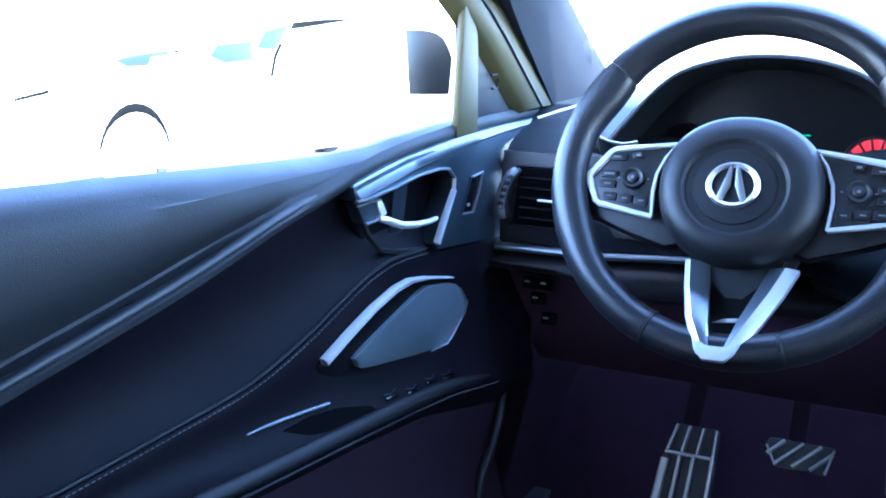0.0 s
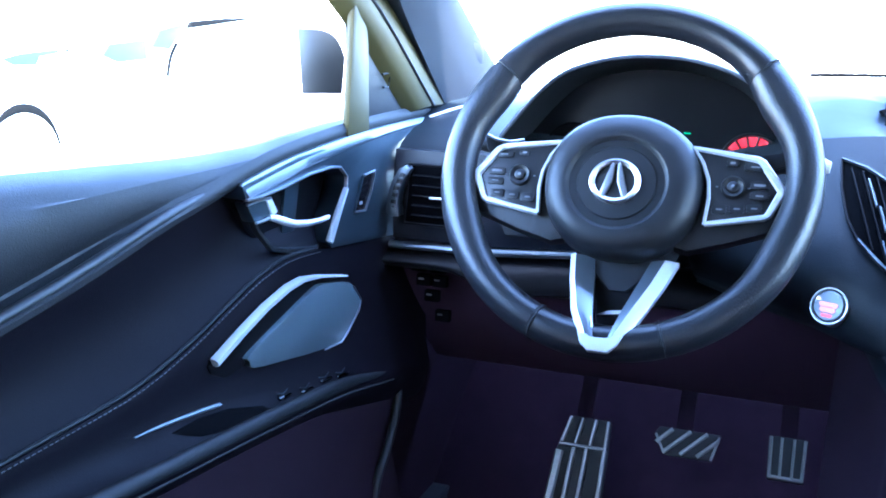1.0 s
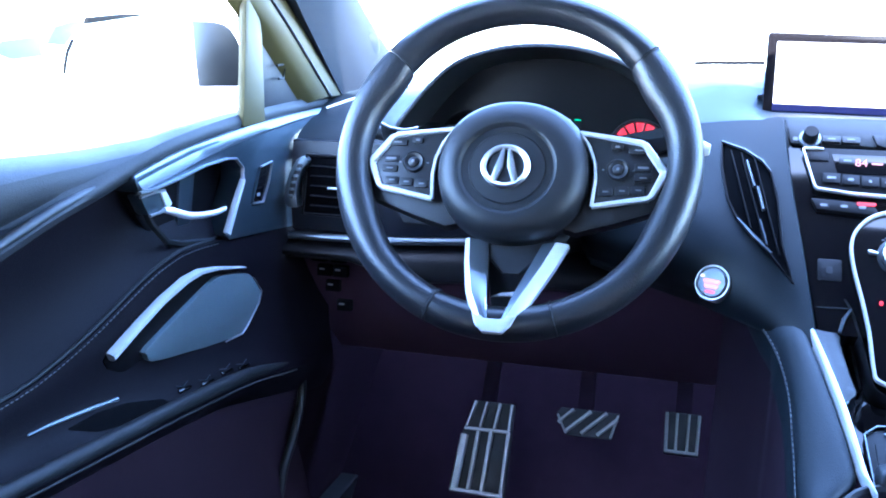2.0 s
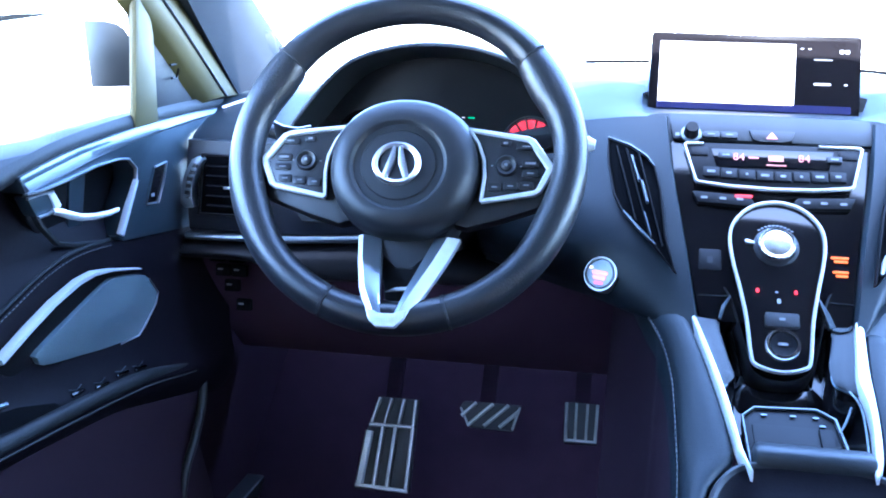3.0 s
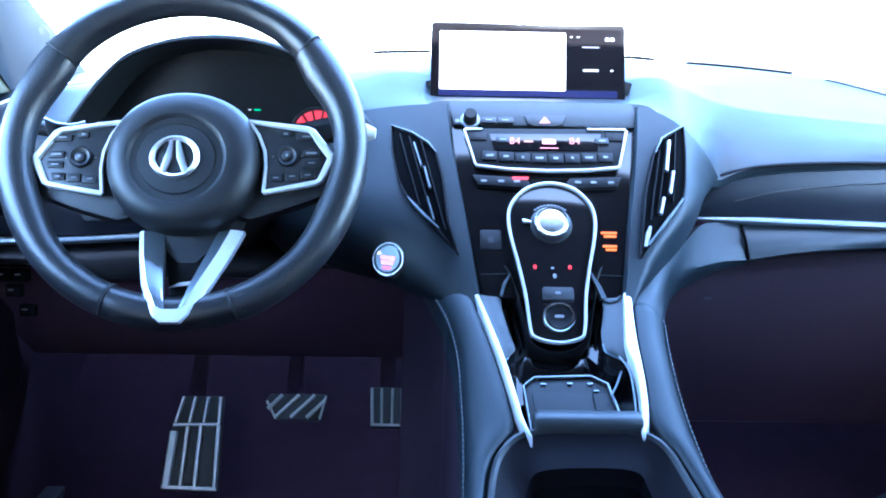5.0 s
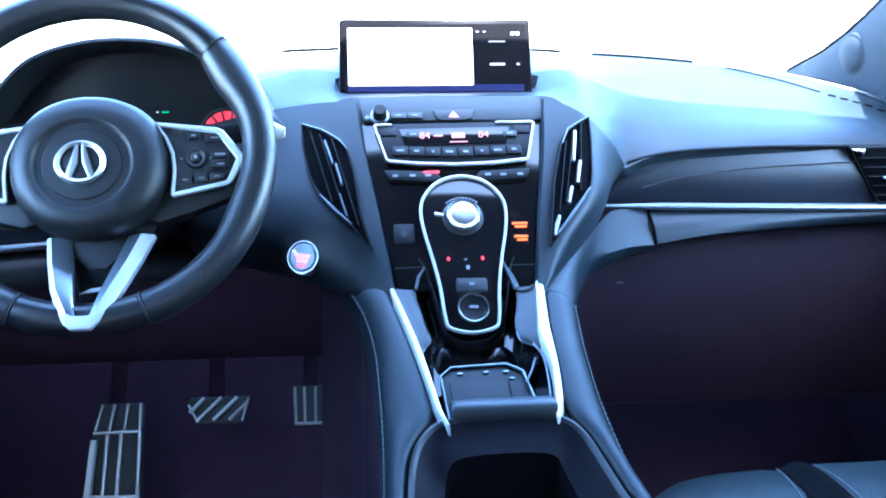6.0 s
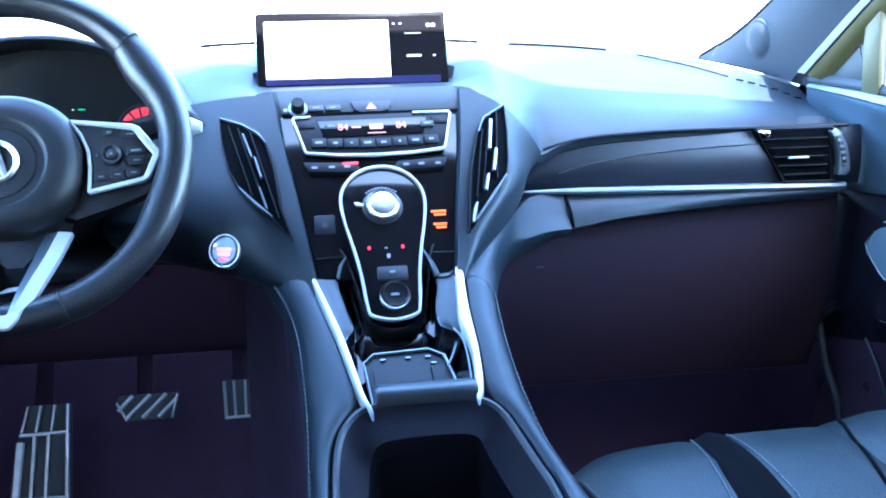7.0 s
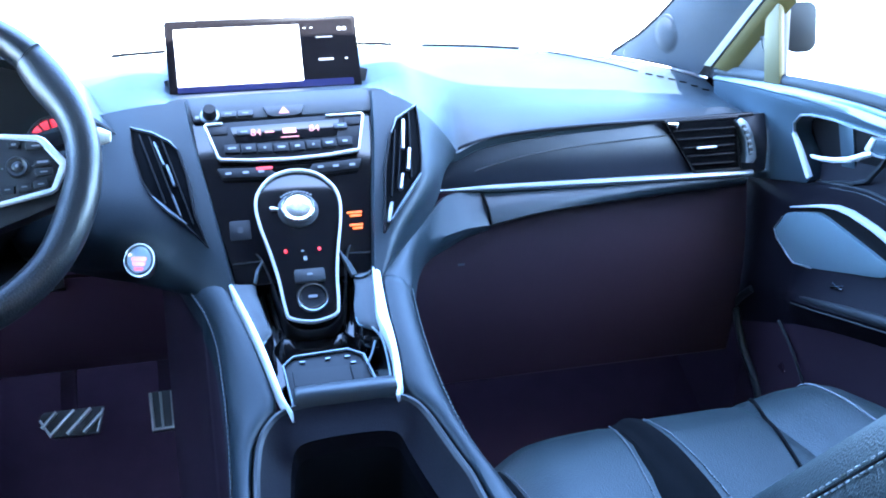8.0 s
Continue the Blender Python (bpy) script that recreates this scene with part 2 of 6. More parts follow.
def curve_table(table, x):
    """A smooth curve through rows (x, value)."""
    k = len(table)
    if x <= table[0][0]:
        return table[0][1]
    if x >= table[-1][0]:
        return table[-1][1]
    slope = [(table[min(i + 1, k - 1)][1] - table[max(i - 1, 0)][1]) / (table[min(i + 1, k - 1)][0] - table[max(i - 1, 0)][0]) for i in range(k)]
    for i in range(k - 1):
        (a, p), (b, q) = table[i], table[i + 1]
        if x <= b:
            h = b - a
            f = (x - a) / h
            return p * (1 + 2 * f) * (1 - f) ** 2 + slope[i] * h * f * (1 - f) ** 2 + q * f * f * (3 - 2 * f) - slope[i + 1] * h * f * f * (1 - f)


def round_rect(cx, cy, w, h, r, n=4):
    out = []
    for sx, sy, a0 in ((1, 1, 0), (-1, 1, 90), (-1, -1, 180), (1, -1, 270)):
        for i in range(n + 1):
            a = radians(a0 + 90 * i / n)
            out.append((cx + sx * (w / 2 - r) + r * math.cos(a), cy + sy * (h / 2 - r) + r * math.sin(a)))
    return out


def stitches(points, pitch, parent, m=None, r=0.0007, name="stitching"):
    """Short threads along a line."""
    bm = bmesh.new()
    line = [Vector(p) for p in points]
    run = 0.0
    for a, b in zip(line, line[1:]):
        way, size = (b - a), (b - a).length
        while run < size:
            p = a + way * (run / size)
            q = p + way.normalized() * pitch * 0.62
            tube([p, (p + q) / 2 + Vector((0, 0, r * 0.3)), q], r, 5, bm=bm)
            run += pitch
        run -= size
    return part(name, bm, THREAD, parent, "pale grey stitching")


def lettering(text, m, size, mat, parent, name="lettering", align="CENTER"):
    curve = bpy.data.curves.new(name, "FONT")
    curve.body, curve.size, curve.align_x, curve.align_y, curve.extrude = text, size, align, "CENTER", 0.0002
    tmp = bpy.data.objects.new(name, curve)
    data = bpy.data.meshes.new_from_object(tmp)
    bpy.data.objects.remove(tmp)
    bm = bmesh.new()
    bm.from_mesh(data)
    bm.transform(m)
    return part(name, bm, mat, parent, smooth=False)


# ---- the place outside ----
def plain(name, bm, mat, label, category, kind="structure", smooth=False):
    ob = part(name, bm, mat, smooth=smooth)
    return tagged(ob, label, category, kind=kind)


plain("ground", box((0, 0, -0.1), (600, 600, 0.2)), GROUND, "pale sunlit concrete of a large parking lot", "ground")


def car_outside(at, turn, paint, length, height, label, dark_back=True, front=0.66, bow=(0.33, 0.40)):
    """A parked car: body, cabin, windows, wheels and arches."""
    m = pose(*at, 0, 0, turn)
    car = thing("parked_car", label, "car", at, "parked cars")
    hl, w, h = length / 2, 1.85, height
    side = [(-hl, 0.35), (-hl, 0.86), (-hl * 0.80, 1.06), (-hl * 0.58, 1.14), (-hl * 0.22, h - 0.06), (-hl * 0.1, h), (hl * 0.70, h - 0.02), (hl * 0.93, h - 0.3), (hl, 0.9), (hl, 0.35)]
    f = m @ Matrix(((0, 0, 1, 0), (1, 0, 0, 0), (0, 1, 0, 0), (0, 0, 0, 1)))
    part("body", prism(side, f, w, 0.06, w / 2), paint, car)
    for s in (1, -1):
        fs = m @ Matrix(((0, 0, s, 0), (1, 0, 0, 0), (0, 1, 0, 0), (0, 0, 0, 1)))
        for y in (-hl * front, hl * 0.72):
            arch = [(y + bow[1] * math.cos(a), bow[0] + bow[1] * math.sin(a)) for a in [math.pi * (0.08 + 0.84 * i / 12) for i in range(13)]]
            part("wheel_arch", strip(arch, fs, 0.055, 0.012, w / 2 - 0.002, taper=[0.2, 0.35, 0.5, 0.7, 0.9, 1, 1, 1, 0.9, 0.7, 0.5, 0.35, 0.2]), BLACKTRIM, car)
            wheel = part("wheel", disc(fs, (y, 0.33), 0.33, [(0.6, w / 2 - 0.24), (1, w / 2 - 0.22), (1, w / 2 - 0.05), (0.93, w / 2 - 0.03), (0.7, w / 2 - 0.03), (0.66, w / 2 - 0.05)]), TYRE, car)
            part("rim", disc(fs, (y, 0.33), 0.23, [(1, w / 2 - 0.06), (0.95, w / 2 - 0.04), (0.3, w / 2 - 0.032), (0.05, w / 2 - 0.03)]), ALLOY, wheel)
        wins = [[(-hl * 0.30, 0.95), (-hl * 0.17, h - 0.12), (hl * 0.05, h - 0.10), (hl * 0.05, 0.95)], [(hl * 0.08, 0.95), (hl * 0.08, h - 0.10), (hl * 0.31, h - 0.10), (hl * 0.31, 0.95)], [(hl * 0.34, 0.84), (hl * 0.33, h - 0.08), (hl * 0.50, h - 0.10), (hl * 0.61, h - 0.32), (hl * 0.62, 0.84)]]
        for i, o in enumerate(wins):
            part("window", prism(o, fs, 0.02, 0.006, w / 2 + 0.004), (PALEGLASS if dark_back else paint), car)
    q = [m @ Vector((sx * 0.78, y, z)) for sx, y, z in ((1, -hl * 0.50, 0.97), (1, -hl * 0.235, h - 0.09), (-1, -hl * 0.235, h - 0.09), (-1, -hl * 0.50, 0.97))]
    part("windscreen", slab(q, m.to_3x3() @ Vector((0, -0.03, 0.03)), 0.006), PALEGLASS, car)
    return car


van = car_outside((-5.3, 6.1, 0), 0, WHITEPAINT, 6.6, 1.48, "white sunlit van with pale panelled sides parked on concrete", False, 0.757, (0.44, 0.30))
part("window_seal", tube(smooth_line([(-4.372, 4.98, 0.915), (-4.372, 5.02, 1.045), (-4.372, 5.09, 1.14)], 4), 0.014, 8), BLACKTRIM, van, "black window seal")
part("roof_bar", slab([(-4.372, 5.206, 1.250), (-4.372, 5.242, 1.300), (-4.372, 5.70, 1.345), (-4.372, 6.20, 1.373), (-4.372, 5.60, 1.298)], (0.03, 0, 0), 0.004), BLACKTRIM, van, "black roof bar")
part("quarter_window", slab([(-4.372, 4.285, 1.045), (-4.372, 4.449, 1.003), (-4.372, 4.742, 1.028), (-4.372, 4.729, 1.156), (-4.372, 4.361, 1.118)], (0.012, 0, 0), 0.003), BLUEGLASS, van, "pale blue quarter window")
part("screen_edge", slab([(-4.372, 4.794, 1.109), (-4.372, 4.996, 1.101), (-4.372, 5.170, 1.248), (-4.372, 5.134, 1.274), (-4.372, 4.893, 1.226)], (0.012, 0, 0), 0.003), BLUEGLASS, van, "pale blue edge of the windscreen")
part("headlight_seal", tube([(-4.372, 2.73, 0.805), (-4.372, 2.84, 0.825), (-4.372, 2.95, 0.843)], 0.010, 8), BLACKTRIM, van)
# Blue patch that paints a reflection on the bonnet's side; no pane there.
part("side_reflection", slab([(-4.372, 3.441, 1.014), (-4.372, 3.530, 0.977), (-4.372, 3.705, 0.981), (-4.372, 3.736, 1.030), (-4.372, 3.881, 1.049), (-4.372, 3.897, 1.076), (-4.372, 3.602, 1.045)], (0.012, 0, 0), 0.002), BLUEGLASS, van, "blue-grey painted reflection on the van's side")
part("side_handle", box((-4.366, 3.664, 0.948), (0.012, 0.085, 0.010), 0.003), BLACKTRIM, van)
part("side_handle", box((-4.366, 3.969, 1.071), (0.012, 0.045, 0.016), 0.003), BLACKTRIM, van)
car_outside((-9.5, 9.5, 0), 8, WHITEPAINT, 4.6, 1.5, "white car parked beyond the van in glaring sun")
car_outside((-14.0, 7.5, 0), 80, WHITEPAINT, 4.6, 1.5, "white car parked far off across the lot")
for x0, x1, top in ((-1.7, -0.8, 2.60), (13.1, 15.2, 1.95)):
    wall = thing("low_wall", "short pale wall with a thin dark coping across the lot", "wall", ((x0 + x1) / 2, 60, 0), "far low walls")
    part("wall_face", box(((x0 + x1) / 2, 60, top / 2), (x1 - x0, 0.3, top), 0.02), WALLS, wall)
    part("coping", box(((x0 + x1) / 2, 60, top + 0.04), (x1 - x0 + 0.2, 0.45, 0.10), 0.02), BLACKTRIM, wall, "dark coping")
for k in range(9):
    plain("bay_line", box((-12 + 2.9 * k, 9.0, 0.004), (0.1, 5.0, 0.008)), ASPHALT_LINE, "white painted parking bay line on concrete", "road marking")

# ---- the car's shell ----
bonnet = loft([[(x, y, 0.93 + 0.10 * (1 - (x / 0.85) ** 2) * (1 - 0.25 * f) - 0.16 * f ** 2.5 - (0.02 if abs(x) > 0.8 else 0)) for x in [-0.86 + 0.0956 * i for i in range(19)]] for f in [j / 10 for j in range(11)] for y in (0.78 + 1.15 * f,)], False)
plain("bonnet", bonnet, WHITEPAINT, "pale sunlit bonnet beyond the windscreen", "bonnet", smooth=True)
plain("floor", slab([(-0.74, -1.9, 0.40), (0.74, -1.9, 0.40), (0.74, 0.45, 0.40), (-0.74, 0.45, 0.40)], (0, 0, -0.05)), CARPET, "black carpet of the car's footwells", "floor")
plain("toe_board", slab([(-0.74, 0.449, 0.40), (0.74, 0.449, 0.40), (0.74, 0.78, 0.66), (0.74, 0.80, 0.98), (-0.74, 0.80, 0.98), (-0.74, 0.78, 0.66)], (0, 0.05, -0.03)), CARPET, "black carpeted toe board under the dashboard", "floor")
plain("roof", slab([(-0.62, 0.02, 1.50), (0.62, 0.02, 1.50), (0.62, -1.9, 1.52), (-0.62, -1.9, 1.52)], (0, 0, 0.05), 0.01), LINING, "black fabric roof lining", "ceiling")
plain("wall_rear", slab([(-0.78, -1.9, 0.35), (0.78, -1.9, 0.35), (0.78, -1.9, 1.5), (-0.78, -1.9, 1.5)], (0, -0.05, 0)), HARD, "black rear wall of the cabin", "wall")
for s in (-1, 1):
    # Out of view: blank walls added to cut light from the rear sides.
    plain("wall_side", slab([(s * 0.86, -1.9, 0.35), (s * 0.86, -0.62, 0.35), (s * 0.86, -0.62, 1.0), (s * 0.68, -0.62, 1.48), (s * 0.68, -1.9, 1.5), (s * 0.86, -1.9, 1.0)], (s * 0.05, 0, 0)), HARD, "unseen black side wall added to close off light from behind", "wall")
    # Unseen pillar, set further forward than real to darken the cabin.
    plain("pillar_middle", slab([(s * 0.84, -0.72, 0.97), (s * 0.84, -0.585, 0.97), (s * 0.66, -0.55, 1.50), (s * 0.66, -0.70, 1.50)], (s * 0.05, 0, 0), 0.01), LINING, "unseen black door pillar set forward to block side light", "pillar")
    # Unseen rail, widened outward to keep sun off doors and dashboard ends.
    plain("roof_rail", slab([(s * 0.58, 0.03, 1.44), (s * 0.85, 0.03, 1.39), (s * 0.85, -1.9, 1.40), (s * 0.58, -1.9, 1.48)], (0, 0, 0.08), 0.01), LINING, "unseen black roof rail widened to block the sun", "roof rail")
for s in (-1, 1):
    plain("kick_panel", slab([(s * 0.73, 0.20, 0.38), (s * 0.73, 0.80, 0.38), (s * 0.715, 0.80, 0.97), (s * 0.715, 0.45, 1.04), (s * 0.715, 0.33, 1.05), (s * 0.725, 0.28, 0.9)], (s * 0.05, 0, 0), 0.004), CARPET, "black carpeted side of the footwell", "kick panel")
    plain("door_sill", slab([(s * 0.70, -1.9, 0.40), (s * 0.86, -1.9, 0.40), (s * 0.86, 0.5, 0.40), (s * 0.70, 0.5, 0.40)], (0, 0, 0.03), 0.004), HARD, "black door sill", "door sill")
    plain("door_outer", slab([(s * 0.88, -1.0, 0.36), (s * 0.88, 0.5, 0.36), (s * 0.87, 0.5, 0.985), (s * 0.885, -1.0, 0.945)], (s * 0.03, 0, 0), 0.004), BEIGE, "outer skin of the front door", "door skin")
glass = slab([(-0.64, 0.62, 1.075), (0.64, 0.62, 1.075), (0.58, 0.03, 1.50), (-0.58, 0.03, 1.50)], (0, 0.004, 0.004))
pane = plain("window_1", glass, PANE, "clear windscreen of the car", "windscreen")
pane.visible_shadow = False


# ---- front pillars ----
def front_pillar(s, x0, dy):
    """Dark inner cover with a small round tweeter, beside the door frame."""
    def p(x, y, z):
        return (s * (x0 + x - (0.06 if s < 0 else 0.13) * (y - 0.29)), y + dy, z)
    pil = thing("front_pillar", "dark grey padded windscreen pillar cover with a tweeter grille", "pillar", (s * x0, 0.4 + dy, 1.06), kind="structure")
    rows = []
    for f in [i / 14 for i in range(-2, 15)]:
        z = 1.062 + 0.40 * f
        yl = 0.322 - 0.50 * f
        yr, zr = (0.560 - 0.75 * f if s < 0 else curve_table([(-0.15, 0.68), (0.0, 0.605), (0.0375, 0.562), (0.0625, 0.526), (0.1025, 0.485), (0.15, 0.447), (0.20, 0.411), (0.2525, 0.378), (1.0, -0.16)], f)), 1.078 + 0.40 * f
        yr = max(yr, yl + 0.03)
        inn = 0.12 * max(0, f - 0.25) ** 1.3 if f > 0 else 0.0
        rows.append([p(0.03 - inn, yl + 0.01, z), p(-0.004 - inn, yl + 0.004, z), p(-0.016 - inn, yl * 0.7 + yr * 0.3, z * 0.7 + zr * 0.3), p(-0.022 - inn, yl * 0.35 + yr * 0.65, z * 0.35 + zr * 0.65), p(-0.018 - inn, yr - 0.012, zr), p(-0.008 - inn, yr, zr + 0.002), p(0.03 - inn, yr + 0.01, zr + 0.01)])
    part("cover", loft(rows), PILLAR, pil)
    part("edge_seal", tube([Vector(q[5]) + Vector((-s * 0.001, 0, 0.001)) for q in rows], 0.0042 if s > 0 else 0.0024, 8), BLACKTRIM, pil, "black seal along the windscreen")
    out = Vector((-s * 1.0, -0.25, 0.12))
    right = Vector((0, 0, 1)).cross(out)
    tm = plane_frame(p(-0.0145, 0.395 if s < 0 else 0.402, 1.113), (0, -0.5, 0.6), right)
    if s > 0:
        a, b = Vector(rows[3][2]), Vector(rows[3][3])
        up = (Vector(rows[4][2]) - Vector(rows[2][2])).normalized()
        out = (b - a).cross(up).normalized()
        out = -out if out.x > 0 else out
        tm = plane_frame(Vector((0.662, 0.496, 1.107)) - out * 0.0010, up, up.cross(out))
    part("tweeter_ring", disc(tm, (0, 0), 0.0325, [(1.0, -0.012), (1.0, 0.0), (0.95, 0.0012), (0.84, 0.0012)], 32), DARKSATIN if s < 0 else PILLAR, pil, "thin ring round the tweeter")
    part("tweeter", disc(tm, (0, 0), 0.027, [(1.1, -0.012), (1.08, 0.0), (0.96, 0.003), (0.4, 0.005), (0.05, 0.0055)], 28), PILLAR, pil, "round grey tweeter grille")
    return pil


front_pillar(-1, 0.69, 0.0)
front_pillar(1, 0.70, 0.08)


# ---- doors ----
def sill(y):
    return curve_table([(-1.0, 1.000), (-0.36, 1.004), (-0.10, 1.004), (0.0, 1.009), (0.06, 1.017), (0.22, 1.034), (0.46, 1.048)], y)


def crease(y):
    return curve_table([(-1.0, 0.728), (-0.436, 0.882), (-0.329, 0.912), (-0.266, 0.932), (-0.195, 0.956), (-0.13, 0.974), (-0.097, 0.984), (-0.023, 1.003), (0.088, 1.021), (0.157, 1.029), (0.22, 1.035), (0.32, 1.042)], y)


def seam_line(y):
    return curve_table([(-1.0, 0.70), (-0.70, 0.742), (-0.426, 0.776), (-0.333, 0.789), (-0.269, 0.798), (-0.233, 0.805), (-0.195, 0.817), (-0.154, 0.833), (-0.111, 0.853), (-0.065, 0.874), (-0.025, 0.886), (0.0, 0.890), (0.06, 0.891), (0.2, 0.891), (0.4, 0.891)], y)


def arm_edge(y):
    return curve_table([(-1.0, 0.742), (-0.29, 0.739), (0.04, 0.737), (0.145, 0.721), (0.30, 0.690)], y)


def front_door(s, x0, dy, label):
    """The inner side of a front door: padded top, recess, handle, speaker, armrest with switches, pocket, window frame."""
    door = thing("car_door", label, "car door", (s * (x0 + 0.03), -0.3, 0.45), "front doors")

    def xd(y):
        return x0 + 0.13 * (0.29 - y)

    def p(y, z, inward=0.0):
        return Vector((s * (xd(y) - inward), y + dy, z))

    ys = [-1.0 + 1.315 * i / 60 for i in range(61)]
    # the driver's armrest fades out towards the dashboard, the passenger's ends sooner
    fade = [(-1.0, 1.0), (0.05, 1.0), (0.28, 0.35), (0.4, 0.2)] if s < 0 else [(-1.0, 1.0), (0.02, 1.0), (0.10, 0.55), (0.14, 0.10), (0.4, 0.0)]
    front = 0.2 if s < 0 else 0.10
    # padded top under the window
    rows = []
    for y in ys:
        a, b = sill(y), crease(y)
        k = min(1.0, max(0.0, (-0.075 - y) / 0.22))
        k = k * k * (3 - 2 * k)
        lip = [(a - 0.011, -0.0215, -0.0215), (a - 0.018, -0.0160, -0.0175), (a * 0.78 + b * 0.22, -0.0118, -0.0155), (a * 0.66 + b * 0.34, -0.0095, -0.0142), (a * 0.54 + b * 0.46, -0.0088, -0.0125), (a * 0.42 + b * 0.58, -0.0094, -0.0108), (a * 0.28 + b * 0.72, -0.0118, -0.009), (a * 0.12 + b * 0.88 + 0.005, -0.0165, -0.006), (b + 0.0135, -0.0190, -0.003), (b + 0.0105, -0.0180, -0.001), (b + 0.0080, -0.0120, 0.0), (b + 0.0055, -0.0040, 0.001), (b, 0.0020, 0.001), (b - 0.006, 0.0015, -0.002), (b - 0.010, -0.006, -0.008), (b - 0.013, -0.03, -0.03)]
        rows.append([p(y, a - 0.03, -0.08), p(y, a, -0.075), p(y, a + 0.004, -0.05), p(y, a - 0.005, -0.030)] + [p(y, z, v * k + w * (1 - k)) for z, v, w in lip])
    part("top_pad", loft(rows, False), DOORPAD, door, "padded charcoal door top")
    roll = [y for y in ys if y < -0.09]
    part("crease_roll", tube([p(y, crease(y) + 0.0045, -0.0045) for y in roll], [0.0052 * min(1.0, 0.3 + (-0.09 - y) * 8) for y in roll], 12), LEATHER, door, "rolled edge under the padded top")
    # recessed middle panel
    rows = []
    for y in ys:
        a, b = crease(y) - 0.006, seam_line(y)
        rows.append([p(y, a + (b - a) * f, -0.018 - 0.010 * math.sin(math.pi * f) + 0.016 * f ** 4) for f in [i / 10 for i in range(11)]])
    part("middle_panel", loft(rows, False), DOORSKIN_SHADED, door, "black leather middle panel")
    # armrest, growing inward to its edge, then back down to the pocket
    rows = []
    for y in ys:
        a, b = seam_line(y), arm_edge(y)
        grow = 0.045 * lerp_table(fade, y)[0]
        row = [p(y, a + 0.004, -0.012), p(y, a + 0.003, 0.002), p(y, a - 0.004, 0.004)]
        row += [p(y, a + (b - a) * f, 0.004 + (grow - 0.004) * f ** 5) for f in (0.2, 0.4, 0.55, 0.68, 0.78, 0.86, 0.92, 0.96)]
        row += [p(y, b - 0.004, grow), p(y, b - 0.014, grow - 0.004), p(y, b - 0.03, grow * 0.55), p(y, b - 0.05, -0.004)]
        rows.append(row)
    part("armrest", loft(rows, False), DOORSKIN_SHADED, door, "black leather armrest with a rolled edge")
    rows = [[p(y, arm_edge(y) - 0.045, 0.0), p(y, 0.60, -0.012), p(y, 0.52, 0.01), p(y, 0.47, 0.02), p(y, 0.42, 0.0), p(y, 0.42, -0.06)] for y in ys if y < 0.265]
    part("lower_panel", loft(rows, False), MATT, door, "black hard plastic lower panel with a pocket")
    edge = [(0.246, 0.678), (0.240, 0.636), (0.220, 0.593), (0.194, 0.550), (0.165, 0.43)] if s < 0 else [(0.211, 0.716), (0.243, 0.693), (0.251, 0.675), (0.230, 0.611), (0.198, 0.559), (0.160, 0.43)]
    part("panel_edge", tube(smooth_line([p(y, z, 0.004) for y, z in edge], 4), 0.006, 10), SOFT, door)
    if s > 0:
        part("pocket_edge", tube(smooth_line([p(y, z, 0.004) for y, z in ((0.150, 0.680), (0.119, 0.641), (0.087, 0.5815), (0.060, 0.50))], 4), 0.0022, 8), SOFT, door)
    # stitched seams
    line = [p(y, seam_line(y) + 0.0045, -0.002) for y in ys if y < 0.06]
    part("piping", tube(line, 0.0020, 8), DOORPAD, door)
    stitches([v + Vector((0, 0, -0.0042)) + Vector((-s * 0.005, 0, 0)) for v in line if v.y - dy > -0.62], 0.006, door, r=0.00045)
    part("edge_roll", tube([p(y, arm_edge(y) + 0.001, 0.045 * lerp_table(fade, y)[0] - 0.0065) for y in ys if y < front], [0.0085 * min(1.0, 0.2 + (front + 0.02 - y) * 4) for y in ys if y < front], 14), DOORPAD, door, "rolled leather edge of the armrest")
    part("edge_seam", tube([p(y, arm_edge(y) - 0.009, 0.0465 * lerp_table(fade, y)[0] - 0.0015) for y in ys if -0.8 < y < front], 0.0012, 6), RUBBER, door)
    # satin surround of the handle
    f = plane_frame(p(0, 0, 0.0), (0, 0, 1), (s * -0.13, 1, 0))
    k = 1 / math.sqrt(1 + 0.13 ** 2)
    if s > 0:
        f = f @ Matrix.Diagonal((1, 1, -1, 1))

    def q(points):
        return [(y / k, z) for y, z in points]

    def flat(points, depth, bevel, lift):
        return prism(q(points), f, depth * (1 if s < 0 else 1), bevel, lift)
    # the passenger's bowl lies a little further ahead than the driver's
    fw = 0.0 if s < 0 else 0.025

    def ahead(points):
        return [(y + fw, z) for y, z in points]
    surround = [(-0.096, 0.982), (0.0, 1.005), (0.16, 1.026), (0.309, 1.037), (0.309, 0.886)] + ahead([(0.070, 0.893), (0.060, 0.900), (0.076, 0.933), (0.093, 0.960), (0.094, 0.976), (0.080, 0.9875), (0.062, 0.988), (0.019, 0.9835), (-0.023, 0.9745)]) + [(-0.068, 0.967), (-0.090, 0.966)]
    part("handle_surround", flat(surround, 0.03, 0.003, 0.007), DARKTRIM, door, "satin dark blue-grey trim around the handle")
    band = [(-0.10, 0.0140), (-0.085, 0.0150), (-0.025, 0.0172), (0.015, 0.0140), (0.083, 0.0115), (0.159, 0.0090), (0.31, 0.0042)]
    rows = []
    for i in range(25):
        y = -0.094 + 0.401 * i / 24
        w = curve_table(band, y)
        c = crease(y)
